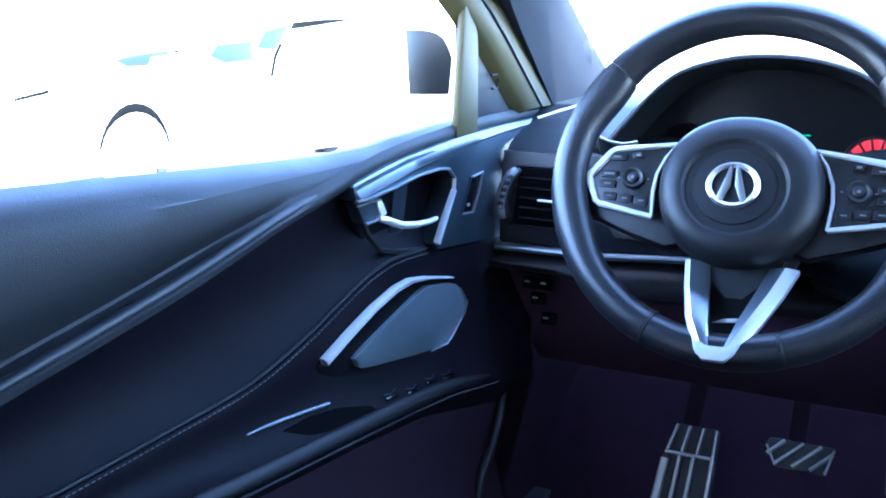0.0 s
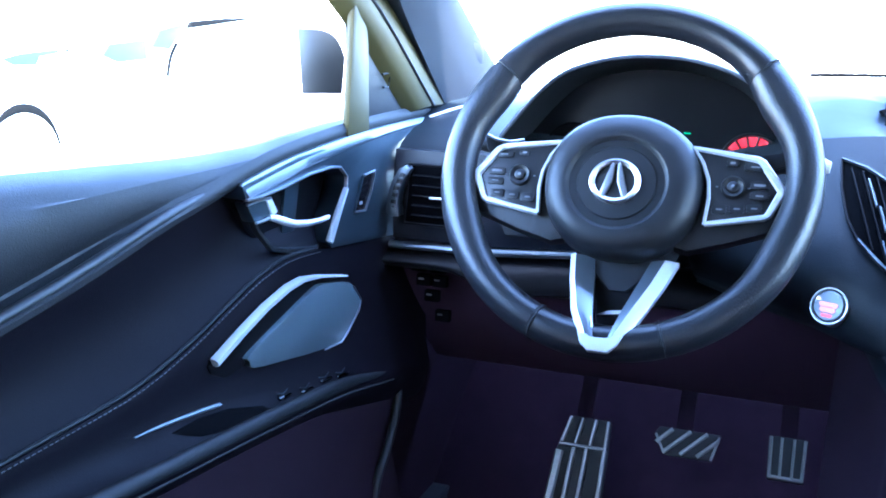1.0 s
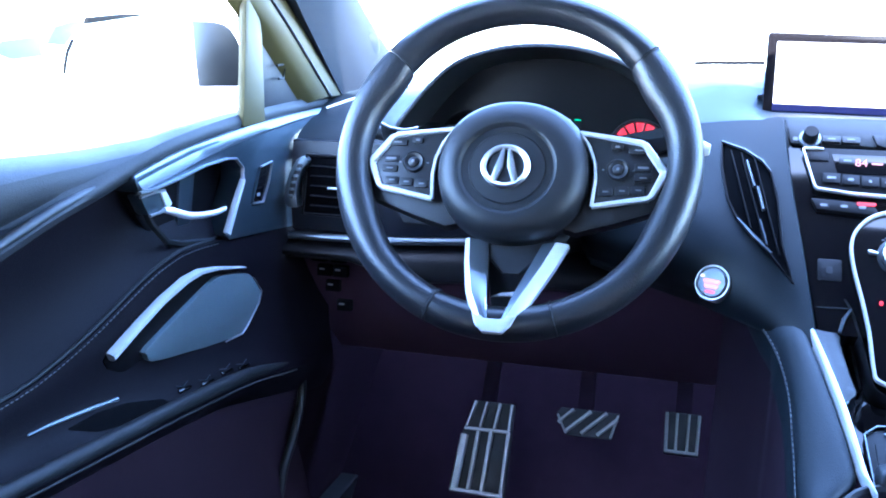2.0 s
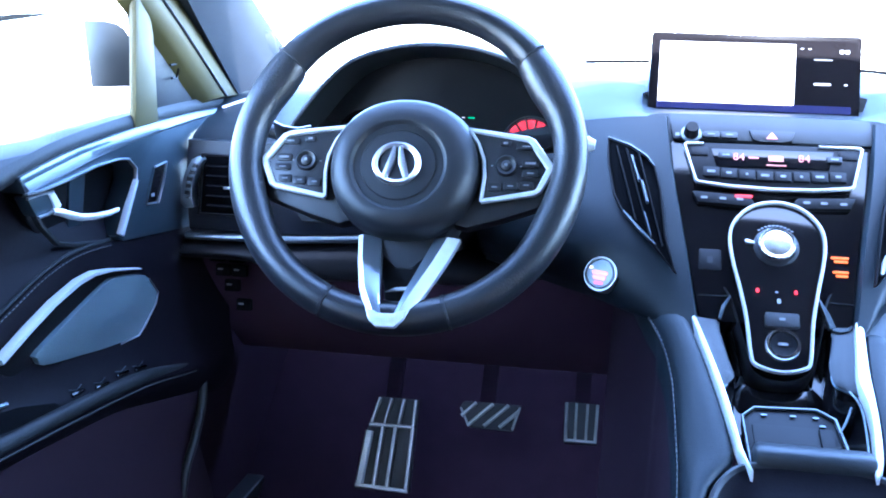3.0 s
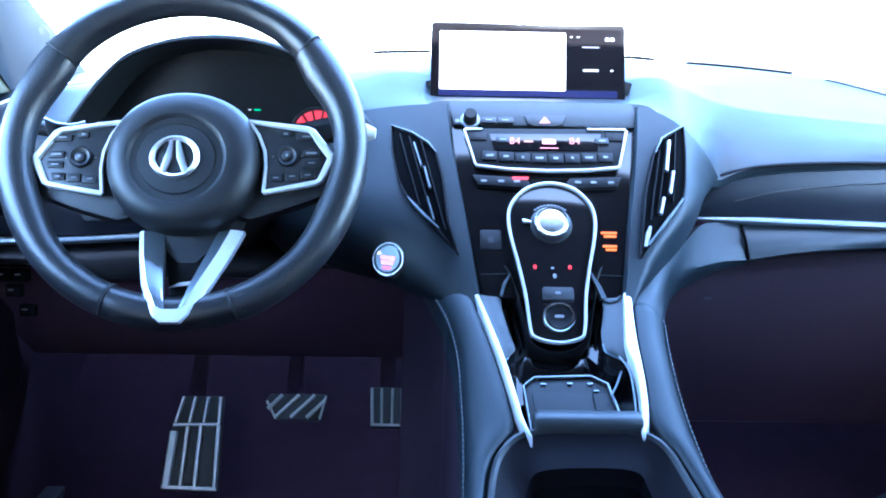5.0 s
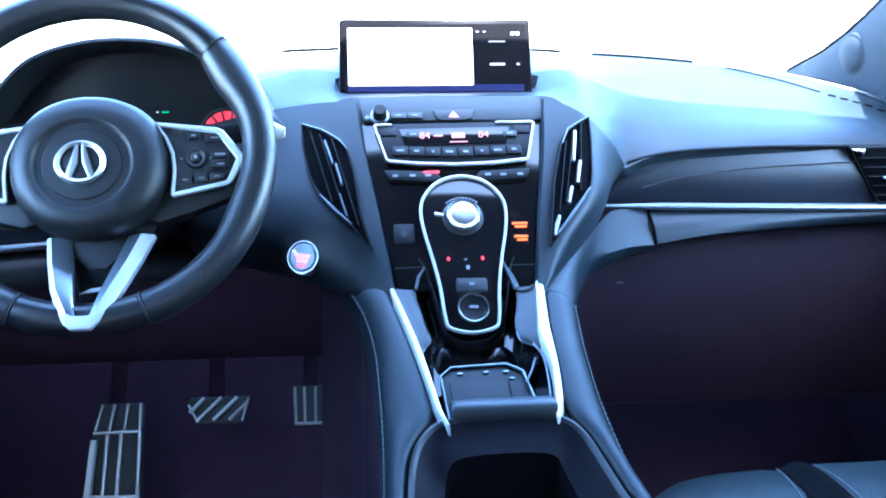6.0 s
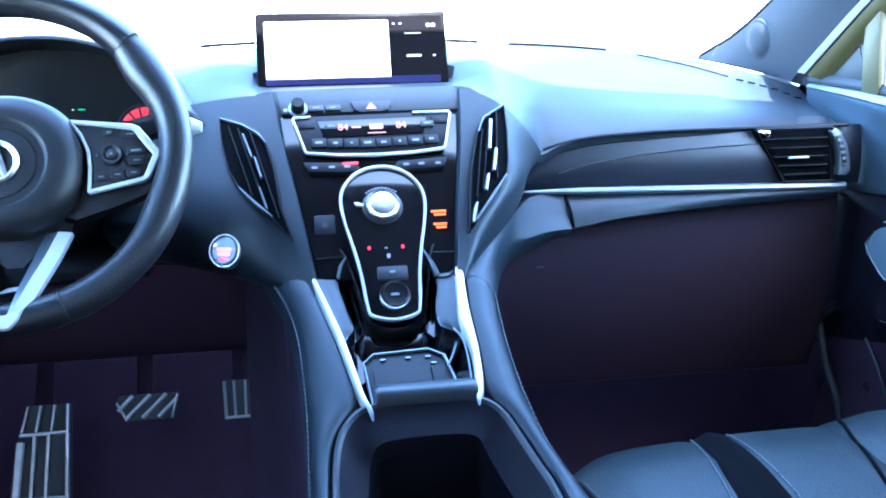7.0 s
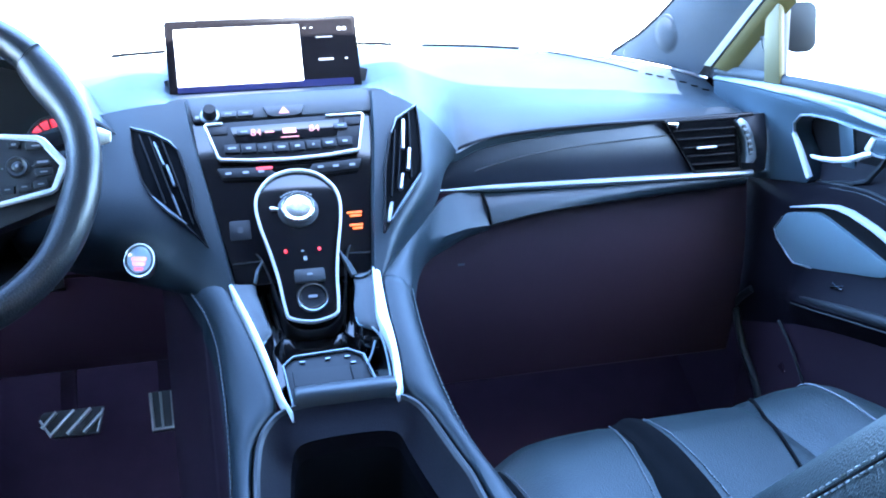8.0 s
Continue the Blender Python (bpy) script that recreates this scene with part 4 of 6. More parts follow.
def flank(s, name, label, crease_line, turn_under):
    """One sweep of padding from the centre stack's edge, round the middle vent, to a crease line."""
    outer = smooth_line([Vector(v) for v in crease_line], 8)
    rows = []
    for j in range(29):
        c = j / 28
        row = []
        for i in range(29):
            g = i / 28
            q = outer[min(len(outer) - 1, int(g * (len(outer) - 1) + 0.5))]
            z0 = 1.056 - 0.210 * g
            z = z0 + (q.z - z0) * c ** (1 + 0.8 * (1 - g))
            xi = lerp_table([(-0.235, 0.0745), (-0.12, 0.091), (-0.02, 0.1065), (0.05, 0.1135)], (z - 1.024) / 0.769)[0]
            edge = lerp_table([(0.84, 0.080), (0.892, 0.104), (0.964, 0.158), (1.06, 0.160)], z)[0]
            edge_c = min(lerp_table([(0.84, 0.080), (0.892, 0.104), (0.964, 0.158), (1.06, 0.160)], q.z)[0], q.x - 0.004)
            x = xi + (q.x - xi) * c
            last = stack_y(q.z) - 0.008 + 0.14 * (q.x - 0.095)
            share = max(0.0, x - edge) / max(0.004, q.x - edge_c)
            y = stack_y(z) - 0.008 + 0.14 * (x - xi) + (q.y - last) * min(1.2, share) ** 1.6
            under = max(0.0, g - 0.60) / 0.40
            y += turn_under * under ** 2 * min(1, c * 2.2)
            row.append((s * x + 0.002, y, z))
        if j == 0:
            tail = [(row[-1][0], row[-1][1] + 0.1, row[-1][2])] * 3
            rows.append([(x - s * 0.001, y + 0.05, z) for x, y, z in row] + tail)
            rows.append([(x, y + 0.004, z) for x, y, z in row] + tail)
            row = [(x + s * 0.0015, y, z) for x, y, z in row]
        x, y, z = row[-1]
        rows.append(row + [(x, y + 0.006, z - 0.006), (x, y + 0.025, z - 0.010), (x, y + 0.12, z - 0.012)])
    rows.append([(x + s * 0.001, y + 0.006, z - 0.001) for x, y, z in rows[-1]])
    rows.append([(x + s * 0.001, y + 0.06, z - 0.002) for x, y, z in rows[-1]])
    return part(name, loft(rows, False), TOPSKIN, dash, label)


flank(-1, "driver_flank", "charcoal flank beside the steering wheel", [(0.335, 0.255, 1.014), (0.335, 0.240, 0.97), (0.335, 0.220, 0.93), (0.330, 0.195, 0.90), (0.320, 0.165, 0.874)], 0.055)
flank(1, "passenger_flank", "charcoal flank beside the passenger's trim", [(0.236, 0.250, 0.964), (0.214, 0.236, 0.941), (0.195, 0.205, 0.910), (0.163, 0.148, 0.890), (0.122, 0.083, 0.872), (0.084, 0.026, 0.852)], 0.0)
# the lower pad sweeps round from the dashboard into the console's side
UPPER = smooth_line([Vector(v) for v in ((0.272, 0.250, 0.9107), (0.240, 0.242, 0.911), (0.212, 0.224, 0.909), (0.188, 0.190, 0.900), (0.166, 0.153, 0.889), (0.142, 0.113, 0.880), (0.112, 0.068, 0.866), (0.084, 0.030, 0.853))], 8)
LOWER = smooth_line([Vector(v) for v in ((0.272, 0.222, 0.8655), (0.240, 0.210, 0.8662), (0.211, 0.190, 0.865), (0.176, 0.160, 0.863), (0.154, 0.125, 0.860), (0.139, 0.090, 0.853), (0.128, 0.055, 0.845), (0.121, 0.030, 0.836))], 8)
rows = []
for i, (a, c) in enumerate(zip(UPPER, LOWER)):
    g = i / (len(UPPER) - 1)
    swell = Vector((0.002, -0.010, 0.0)).lerp(Vector((0.003, 0, 0.009)), g)
    swell = swell * 0.4 * (1 - 0.55 * math.sin(math.pi * min(1, g * 1.3)))
    row = [a + Vector((0, 0.02, -0.004))] + [a.lerp(c, f) + swell * math.sin(math.pi * f) for f in [k / 10 for k in range(11)]]
    rows.append(row + [c + Vector((0.002 * g, 0.006 * (1 - g), -0.008)), c + Vector((0.004 * g, 0.04 * (1 - g), -0.016 - 0.03 * g)), c + Vector((0.004 * g, 0.10 * (1 - g), -0.02 - 0.04 * g))])
part("pad_sweep", loft(rows, False), TOPSKIN, dash, "charcoal leather pad sweeping down to the console")
SB = plane_frame((-0.174, 0.094, 0.8855), (0, 0.35, 1.0), (1, -0.45, 0))
start = part("start_button", disc(SB, (0, 0), 0.0195, [(1, -0.02), (1, 0.004), (0.97, 0.006), (0.90, 0.006), (0.87, 0.003)], 40), ALLOY, dash, "chrome-ringed start button")
part("button_cap", disc(SB, (0, 0), 0.0168, [(1, 0.0), (0.98, 0.0045), (0.86, 0.0062), (0.1, 0.0055)], 32), PALETRIM, start)
part("button_light", prism(round_rect(0, 0.0012, 0.0185, 0.0042, 0.0018, 3), SB, 0.001, 0, 0.0068), PINKGLOW, start)
part("button_light", prism(round_rect(0, -0.0042, 0.0155, 0.0042, 0.0018, 3), SB, 0.001, 0, 0.0068), PINKGLOW, start)
part("button_light", prism(round_rect(0, -0.0100, 0.0110, 0.0030, 0.0012, 3), SB, 0.001, 0, 0.0064), REDGLOW, start)
part("button_mark", prism(round_rect(-0.0115, 0.0060, 0.0050, 0.0030, 0.0010, 3), SB, 0.001, 0, 0.0064), SHOWTEXT, start)

# ---- instrument cluster ----
cluster = thing("instrument_cluster", "hooded black instrument cluster with a red dial", "instrument cluster", (-0.385, 0.25, 1.0))
ARCH = [(-0.178, 0.018), (-0.165, 0.036), (-0.134, 0.075), (-0.10, 0.104), (-0.05, 0.121), (0.0, 0.126), (0.05, 0.122), (0.10, 0.106), (0.135, 0.077), (0.165, 0.042), (0.195, 0.018)]
arch = smooth_line([(x, 0, z) for x, z in ARCH], 5)
rows = []
for v in arch:
    k = Vector((v.x, 0, v.z)) / 1.0
    rows.append([(-0.385 + v.x * g, y, 1.005 + v.z * h) for g, h, y in ((0.90, 0.86, 0.268), (0.945, 0.93, 0.20), (0.975, 0.97, 0.184), (1.0, 1.0, 0.186), (1.03, 1.01, 0.20), (1.08, 0.96, 0.30), (1.12, 0.84, 0.42))])
part("hood", loft(rows, False), SOFT, cluster, "charcoal padded hood")
hood_seam = [Vector((-0.385 + v.x * 0.985, 0.1825, 1.005 + v.z * 0.983)) for v in arch]
part("hood_seam", tube(hood_seam, 0.0011, 6), LEATHER, cluster)
face = [(-0.385 + v.x * 0.93, 1.005 + v.z * 0.90) for v in arch]
CF = plane_frame((0, 0.262, 0), (0, 0.0, 1))
part("dial_face", prism([(x, z) for x, z in face] + [(-0.22, 0.98), (-0.54, 0.98)], CF, 0.01), DARKSATIN, cluster, "dark dial face")
for cx, lit in ((-0.272, True), (-0.485, False)):
    dial = part("dial", disc(CF, (cx, 1.0095), 0.037, [(1, 0.0), (0.98, 0.004), (0.92, 0.004), (0.9, 0.0015)], 40), SUEDE_AND_SHADE if not lit else HARD, cluster)
    if lit:
        arc = [(cx + 0.0265 * math.cos(a), 1.0095 + 0.0265 * math.sin(a)) for a in [radians(18 + 144 * i / 20) for i in range(21)]]
        part("red_arc", strip(arc, CF, 0.011, 0.001, 0.002), REDGLOW, dial, "glowing red dial arc")
        for a in range(30, 160, 24):
            c, sn = math.cos(radians(a)), math.sin(radians(a))
            part("tick", strip([(cx + 0.019 * c, 1.0095 + 0.019 * sn), (cx + 0.0335 * c, 1.0095 + 0.0335 * sn)], CF, 0.003, 0.001, 0.0035), HARD, dial)
        part("white_mark", prism(round_rect(cx + 0.0155, 1.0235, 0.013, 0.009, 0.002), CF, 0.001, 0, 0.004), SHOWTEXT, dial)
part("dial_window", box((-0.259, 0.2585, 1.0245), (0.012, 0.001, 0.010), 0.002), SHOWTEXT, cluster, "pale lit window of the dial")
part("green_mark", box((-0.348, 0.2605, 1.041), (0.008, 0.001, 0.0014)), GREENGLOW, cluster)
part("green_mark", box((-0.358, 0.2605, 1.041), (0.003, 0.001, 0.0010)), SHOWTEXT, cluster)

# ---- steering wheel ----
WHEEL = plane_frame((-0.3795, 0.0065, 1.0125), (0, 0.47, 1), (1, 0.03, 0.018))
wheel = thing("steering_wheel", "black leather three-spoke steering wheel with silver trims", "steering wheel", WHEEL.translation)
R = 0.1678


def rim_point(a, r=R, h=0.0):
    return WHEEL @ Vector((r * math.sin(radians(a)), r * math.cos(radians(a)), h))


def rim_piece(a0, a1, mat, label, fat):
    rings = []
    n = max(6, int((a1 - a0) / 2.5))
    for i in range(n + 1):
        a = a0 + (a1 - a0) * i / n
        turn = (a + 180) % 360 - 180
        thumb = fat * (math.exp(-((turn - 60) / 13) ** 2) + math.exp(-((turn + 60) / 13) ** 2)) + 0.5 * fat * (math.exp(-((turn - 112) / 14) ** 2) + math.exp(-((turn + 112) / 14) ** 2))
        ends = 0.97 if i in (0, n) else 1.0
        rr, hh = 0.0172 * (1 + 0.5 * thumb) * ends, 0.0185 * ends
        rings.append([rim_point(a, R + rr * math.cos(v) - thumb * 0.010, hh * math.sin(v)) for v in [2 * math.pi * j / 20 for j in range(20)]])
    return part("rim_section", loft(rings), mat, wheel, label)


rim_piece(-51, 48, RIM, "smooth black leather top of the rim", 0.30)
rim_piece(48.6, 161, PERF, "perforated black leather grip", 0.48)
rim_piece(161.6, 203, RIM, "smooth black leather foot of the rim", 0.0)
rim_piece(203.6, 308.4, PERF, "perforated black leather grip", 0.40)
for a in (48.3, 161.3, 203.3, 308.7):
    part("rim_seam", tube([rim_point(a, R + 0.0180 * math.cos(v), 0.0193 * math.sin(v)) for v in [2 * math.pi * j / 20 for j in range(20)]], 0.0007, 6, closed=True), RUBBER, wheel)
    part("rim_stitch", tube([rim_point(a + 0.9, R + 0.0176 * math.cos(v), 0.0189 * math.sin(v)) for v in [2 * math.pi * j / 20 for j in range(20)]], 0.0005, 5, closed=True), RUBBER, wheel, "thin black stitching")
# airbag cover: a broad round boss with a shallow dished ring round the emblem
hub_rings = []
for f, h, dx, dy in ((0.95, -0.045, 0.0, -0.008), (1.0, -0.018, 0.0, -0.009), (0.992, -0.006, 0.0, -0.0095), (0.96, 0.005, -0.001, -0.010), (0.90, 0.012, -0.002, -0.011), (0.80, 0.0165, -0.003, -0.0125), (0.645, 0.0195, -0.004, -0.0135), (0.628, 0.0190, -0.004, -0.0135), (0.59, 0.0150, -0.004, -0.0135), (0.50, 0.0150, -0.004, -0.0135), (0.485, 0.0165, -0.004, -0.0135), (0.2, 0.0175, -0.004, -0.0135), (0.02, 0.0175, -0.004, -0.0135)):
    ring = []
    for j in range(64):
        v = 2 * math.pi * j / 64
        c, sn = math.cos(v), math.sin(v)
        w, hh = 0.0775, (0.0735 if sn > 0 else 0.0755)
        e = 2.0 + 0.18 * max(0.0, f - 0.65) / 0.35
        rad = (abs(c) ** e + abs(sn) ** e) ** (-1 / e)
        ring.append(WHEEL @ Vector((dx + w * f * c * rad, dy + hh * f * sn * rad, h)))
    hub_rings.append(ring)
cover = part("airbag_cover", loft(hub_rings), HUBSKIN, wheel, "black satin airbag cover")
EM = WHEEL @ Matrix.Translation((-0.005, -0.0135, -0.0135))
emblem = part("emblem", loft([[EM @ Vector((0.0232 * g * math.cos(v), 0.0212 * g * math.sin(v), h)) for v in [2 * math.pi * j / 40 for j in range(40)]] for g, h in ((1.06, 0.030), (1.06, 0.0335), (0.96, 0.0355), (0.83, 0.0335), (0.83, 0.030))], True, False), SATIN, wheel, "plain oval silver emblem")
for sx in (-1, 1):
    part("emblem_bar", prism([(sx * 0.0011, 0.0165), (sx * 0.0044, 0.0185), (sx * 0.0142, -0.0155), (sx * 0.0090, -0.0180), (sx * 0.0022, -0.0010)], EM, 0.004, 0.0010, 0.0348), SATIN, emblem)
part("cover_mark", prism(round_rect(-0.0635, -0.012, 0.006, 0.002, 0.0005), WHEEL, 0.001, 0, 0.0135), WHITEMARK, wheel)
# button pads
PAD = [(0.064, 0.0315), (0.124, 0.0228), (0.1285, 0.020), (0.1475, -0.0065), (0.147, -0.0105), (0.137, -0.0318), (0.133, -0.0345), (0.080, -0.0444), (0.0822, -0.018), (0.0805, 0.0), (0.074, 0.017)]
PADKEYS = [(0.1275, -0.003, 0.017, 0.0075), (0.1280, -0.0135, 0.017, 0.0075), (0.1225, 0.0150, 0.020, 0.0070), (0.0925, -0.0290, 0.0135, 0.0085), (0.1085, -0.0275, 0.0135, 0.0085), (0.1242, -0.0262, 0.0140, 0.0080), (0.1015, 0.0180, 0.0110, 0.0060)]
for s in (-1, 1):
    m = WHEEL @ Matrix.Translation((0, 0, -0.006))
    arm = [(s * x, y) for x, y in ((0.05, 0.033), (0.066, 0.0300), (0.125, 0.0212), (0.152, 0.004), (0.158, -0.022), (0.147, -0.043), (0.10, -0.060), (0.066, -0.070), (0.05, -0.066))]
    part("spoke", prism(arm[::s], m, 0.022, 0.005, -0.004), HARD, wheel, "black spoke")
    o = [(s * x, y) for x, y in PAD]
    pad = part("button_pad", prism(o[::s], m, 0.008, 0.0015, 0.004), PADBLACK, wheel, "satin black pad of wheel buttons")
    outer = [(s * x, y) for x, y in PAD[:8]]
    inner = [(s * x, y) for x, y in PAD[7:] + PAD[:1]]
    part("pad_frame", strip(outer, m, 0.0058, 0.0045, 0.003, taper=[0.7, 1, 1.25, 1.45, 1.35, 1.1, 1, 0.8]), SILVER, pad, "silver frame")
    part("pad_frame", strip(inner, m, 0.0036, 0.004, 0.003), SILVER, pad, "silver frame")
    part("round_key", disc(m, (s * 0.1033, -0.006), 0.0112, [(1, 0.003), (1, 0.0058), (0.86, 0.0078), (0.60, 0.0066), (0.52, 0.0056), (0.46, 0.0076), (0.3, 0.0086), (0.05, 0.0088)], 28), HARD, pad)
    part("mark", prism(round_rect(s * 0.1033, -0.006, 0.003, 0.003, 0.001, 2), m, 0.0005, 0, 0.0091), WHITEMARK, pad)
    for sx in (-1, 1):
        part("mark", prism(round_rect(s * 0.1033 + sx * 0.0145, -0.006, 0.0024, 0.0014, 0.0004, 1), m, 0.0006, 0, 0.0044), WHITEMARK, pad)
    for i, (kx, ky, kw, kh) in enumerate(PADKEYS):
        key = part("key", prism(round_rect(s * kx, ky, kw, kh, 0.0015, 2), m, 0.003, 0.0007, 0.0060), HARD, pad)
        part("mark", prism(round_rect(s * kx, ky, kw * (0.62 if i == 0 else 0.42), 0.0022 if i in (0, 6) else 0.0014, 0.0004, 1), m, 0.0005, 0, 0.0063), WHITEMARK, key)


# forked lower spoke: a bright outer facet and a broader grey inner facet on each leg
def facet(points, edges, heights):
    """A narrow slab along points, each with its two edges' offsets and heights."""
    return loft([[WHEEL @ Vector((x + a, y, h + ha)), WHEEL @ Vector((x + (a + b) / 2, y, h + (ha + hb) / 2 + 0.0008)), WHEEL @ Vector((x + b, y, h + hb)), WHEEL @ Vector((x + b, y - 0.001, h + hb - 0.010)), WHEEL @ Vector((x + a, y - 0.001, h + ha - 0.010))] for (x, y), (a, ha, b, hb), h in zip(points, edges, heights)])


LEFT = [(-0.0445, -0.080), (-0.0405, -0.108), (-0.0335, -0.140), (-0.0235, -0.166), (-0.0185, -0.1745)]
RIGHT = [(0.0600, -0.080), (0.0490, -0.108), (0.0340, -0.140), (0.0195, -0.166), (0.0125, -0.1745)]
DEEP = [-0.014, -0.002, 0.013, 0.0205, 0.0215]
part("fork_leg", facet(LEFT, [(0.0, -0.003, 0.0055, 0.002), (0.0, -0.003, 0.0055, 0.002), (0.0, -0.003, 0.0065, 0.002), (0.0, -0.003, 0.0085, 0.002), (0.0, -0.003, 0.009, 0.001)], DEEP), SILVER, wheel, "bright silver edge of the fork")
part("fork_inner", facet(LEFT, [(0.0055, 0.002, 0.0235, -0.006), (0.0055, 0.002, 0.0230, -0.006), (0.0065, 0.002, 0.0205, -0.004), (0.0085, 0.002, 0.0150, 0.0), (0.009, 0.001, 0.0130, 0.0)], DEEP), FORKMETAL, wheel, "satin grey inner face of the fork")
part("fork_leg", facet(RIGHT, [(-0.0125, 0.003, 0.0, -0.004), (-0.0125, 0.003, 0.0, -0.004), (-0.0125, 0.003, 0.0, -0.004), (-0.011, 0.002, 0.0, -0.003), (-0.009, 0.001, 0.0, -0.003)], DEEP), SILVER, wheel, "bright silver outer face of the fork")
part("fork_inner", facet(RIGHT, [(-0.0265, -0.006, -0.0125, 0.003), (-0.0255, -0.006, -0.0125, 0.003), (-0.0215, -0.004, -0.0125, 0.003), (-0.0140, 0.0, -0.011, 0.002), (-0.0115, 0.0, -0.009, 0.001)], DEEP), FORKMETAL, wheel, "satin grey inner face of the fork")
part("fork_rim", tube([WHEEL @ Vector(v) for v in ((-0.0215, -0.092, -0.018), (-0.0185, -0.115, -0.013), (-0.0145, -0.142, 0.009), (-0.0100, -0.158, 0.019))], 0.0011, 6), SATIN, wheel)
part("fork_foot", prism([(-0.0235, -0.162), (-0.0135, -0.1640), (-0.0100, -0.1665), (0.0050, -0.1665), (0.0090, -0.1640), (0.0195, -0.162), (0.0150, -0.172), (0.0065, -0.1800), (-0.0125, -0.1800), (-0.0185, -0.173)], WHEEL, 0.020, 0.0025, 0.0228), SILVER, wheel, "satin silver foot of the fork")
part("spoke_filler", loft([[WHEEL @ Vector((x, y, h)) for x, h in ((a, -0.034), (a + 0.010, -0.020), (b - 0.010, -0.020), (b, -0.034))] for y, a, b in ((-0.060, -0.048, 0.062), (-0.085, -0.038, 0.050), (-0.104, -0.022, 0.030), (-0.112, -0.014, 0.022))], True), HUBSKIN, wheel, "black lower tongue of the airbag cover")
part("badge", prism([(-0.0115, -0.1395), (0.0160, -0.1365), (0.0165, -0.1325), (-0.001, -0.1345)], WHEEL, 0.003, 0.0006, -0.008), SILVER, wheel, "small bright badge")
part("badge_back", prism([(-0.020, -0.100), (0.034, -0.100), (0.014, -0.150), (-0.012, -0.150)], WHEEL, 0.006, 0.001, -0.022), DARKSATIN, wheel)
part("column_shroud", loft([[(-0.386 + w * math.cos(v), y, z + h * math.sin(v)) for v in [2 * math.pi * j / 24 for j in range(24)]] for y, z, w, h in ((0.03, 0.985, 0.055, 0.05), (0.06, 0.98, 0.062, 0.055), (0.20, 0.95, 0.075, 0.07), (0.30, 0.93, 0.085, 0.08))]), DARKSATIN, wheel, "black steering column shroud")
for s in (-1, 1):
    stalk = part("stalk", tube([(-0.386 + s * 0.05, 0.085, 1.0), (-0.386 + s * 0.12, 0.08, 1.018), (-0.386 + s * 0.165, 0.075, 1.028)], [0.007, 0.006, 0.008], 12), HARD, wheel)
    part("stalk_end", tube([(-0.386 + s * 0.165, 0.075, 1.028), (-0.386 + s * 0.185, 0.073, 1.029), (-0.386 + s * 0.196, 0.072, 1.028)], [0.0085, 0.0100, 0.0055], 14), WHITEPLASTIC, stalk, "pale stalk end")
for s in (-1, 1):
    paddle = part("shift_paddle", prism([(s * x, y) for x, y in ((0.085, 0.030), (0.112, 0.0440), (0.128, 0.0405), (0.143, 0.0430), (0.156, 0.0490), (0.150, 0.030), (0.12, 0.018))][::s], WHEEL @ Matrix.Translation((0, 0, -0.035)), 0.004, 0.001), DARKSATIN, wheel, "dark shift paddle behind the rim")
    if s < 0:
        part("paddle_edge", tube([WHEEL @ Vector(v) for v in ((-0.112, 0.0445, -0.034), (-0.120, 0.0420, -0.033), (-0.128, 0.0408, -0.033), (-0.143, 0.0432, -0.033), (-0.155, 0.0492, -0.034))], 0.0014, 8), SATIN, paddle, "bright paddle edge")

# ---- centre display ----
SCREEN = plane_frame((-0.007, 0.286, 1.104), (0, 0.28, 1))
display = thing("display_screen", "wide black display screen, its map page lit white", "display", SCREEN.translation)
part("housing", prism(round_rect(0, 0.0015, 0.249, 0.104, 0.006), SCREEN, 0.022, 0.002, 0.0), PIANO, display, "gloss black housing")
part("shroud", loft([[SCREEN @ Vector((sx * w, sy * h - d, -z)) for sx, sy in ((-1, -1), (1, -1), (1, 1), (-1, 1))] for w, h, z, d in ((0.118, 0.045, 0.018, 0), (0.11, 0.04, 0.05, 0.005), (0.09, 0.03, 0.07, 0.012))]), HARD, display)
part("panel", prism(round_rect(0.0, 0.003, 0.238, 0.086, 0.002, 1), SCREEN, 0.002, 0, 0.0012), PIANO, display)
part("lit_map", prism(round_rect(-0.0325, 0.003, 0.161, 0.0755, 0.001, 1), SCREEN, 0.001, 0, 0.0016), SHOW, display, "map page glowing white")
part("status_bar", prism(round_rect(0.0, -0.0385, 0.228, 0.009, 0.001, 1), SCREEN, 0.001, 0, 0.0016), SHOWBLUE, display)
for o in ([(-0.131, -0.022), (-0.118, -0.018), (-0.100, -0.056), (-0.116, -0.056), (-0.121, -0.034)], [(0.136, -0.020), (0.132, -0.034), (0.124, -0.056), (0.100, -0.056), (0.118, -0.015)]):
    part("bracket", prism(o if o[0][0] > 0 else o[::-1], SCREEN, 0.02, 0.002, -0.010), DARKSATIN, display, "dark bracket behind the screen's corner")
for x, y, w, h in ((0.101, 0.0330, 0.005, 0.0045), (0.1075, 0.0330, 0.005, 0.0045), (0.080, 0.0225, 0.022, 0.0014), (0.080, -0.0075, 0.020, 0.0030), (0.107, -0.0075, 0.004, 0.0024), (0.055, 0.0355, 0.004, 0.0014), (0.064, 0.0355, 0.004, 0.0014)):
    part("caption_bar", prism(round_rect(x, y, w, h, 0.0006, 1), SCREEN, 0.0006, 0, 0.0018), SHOWTEXT, display)

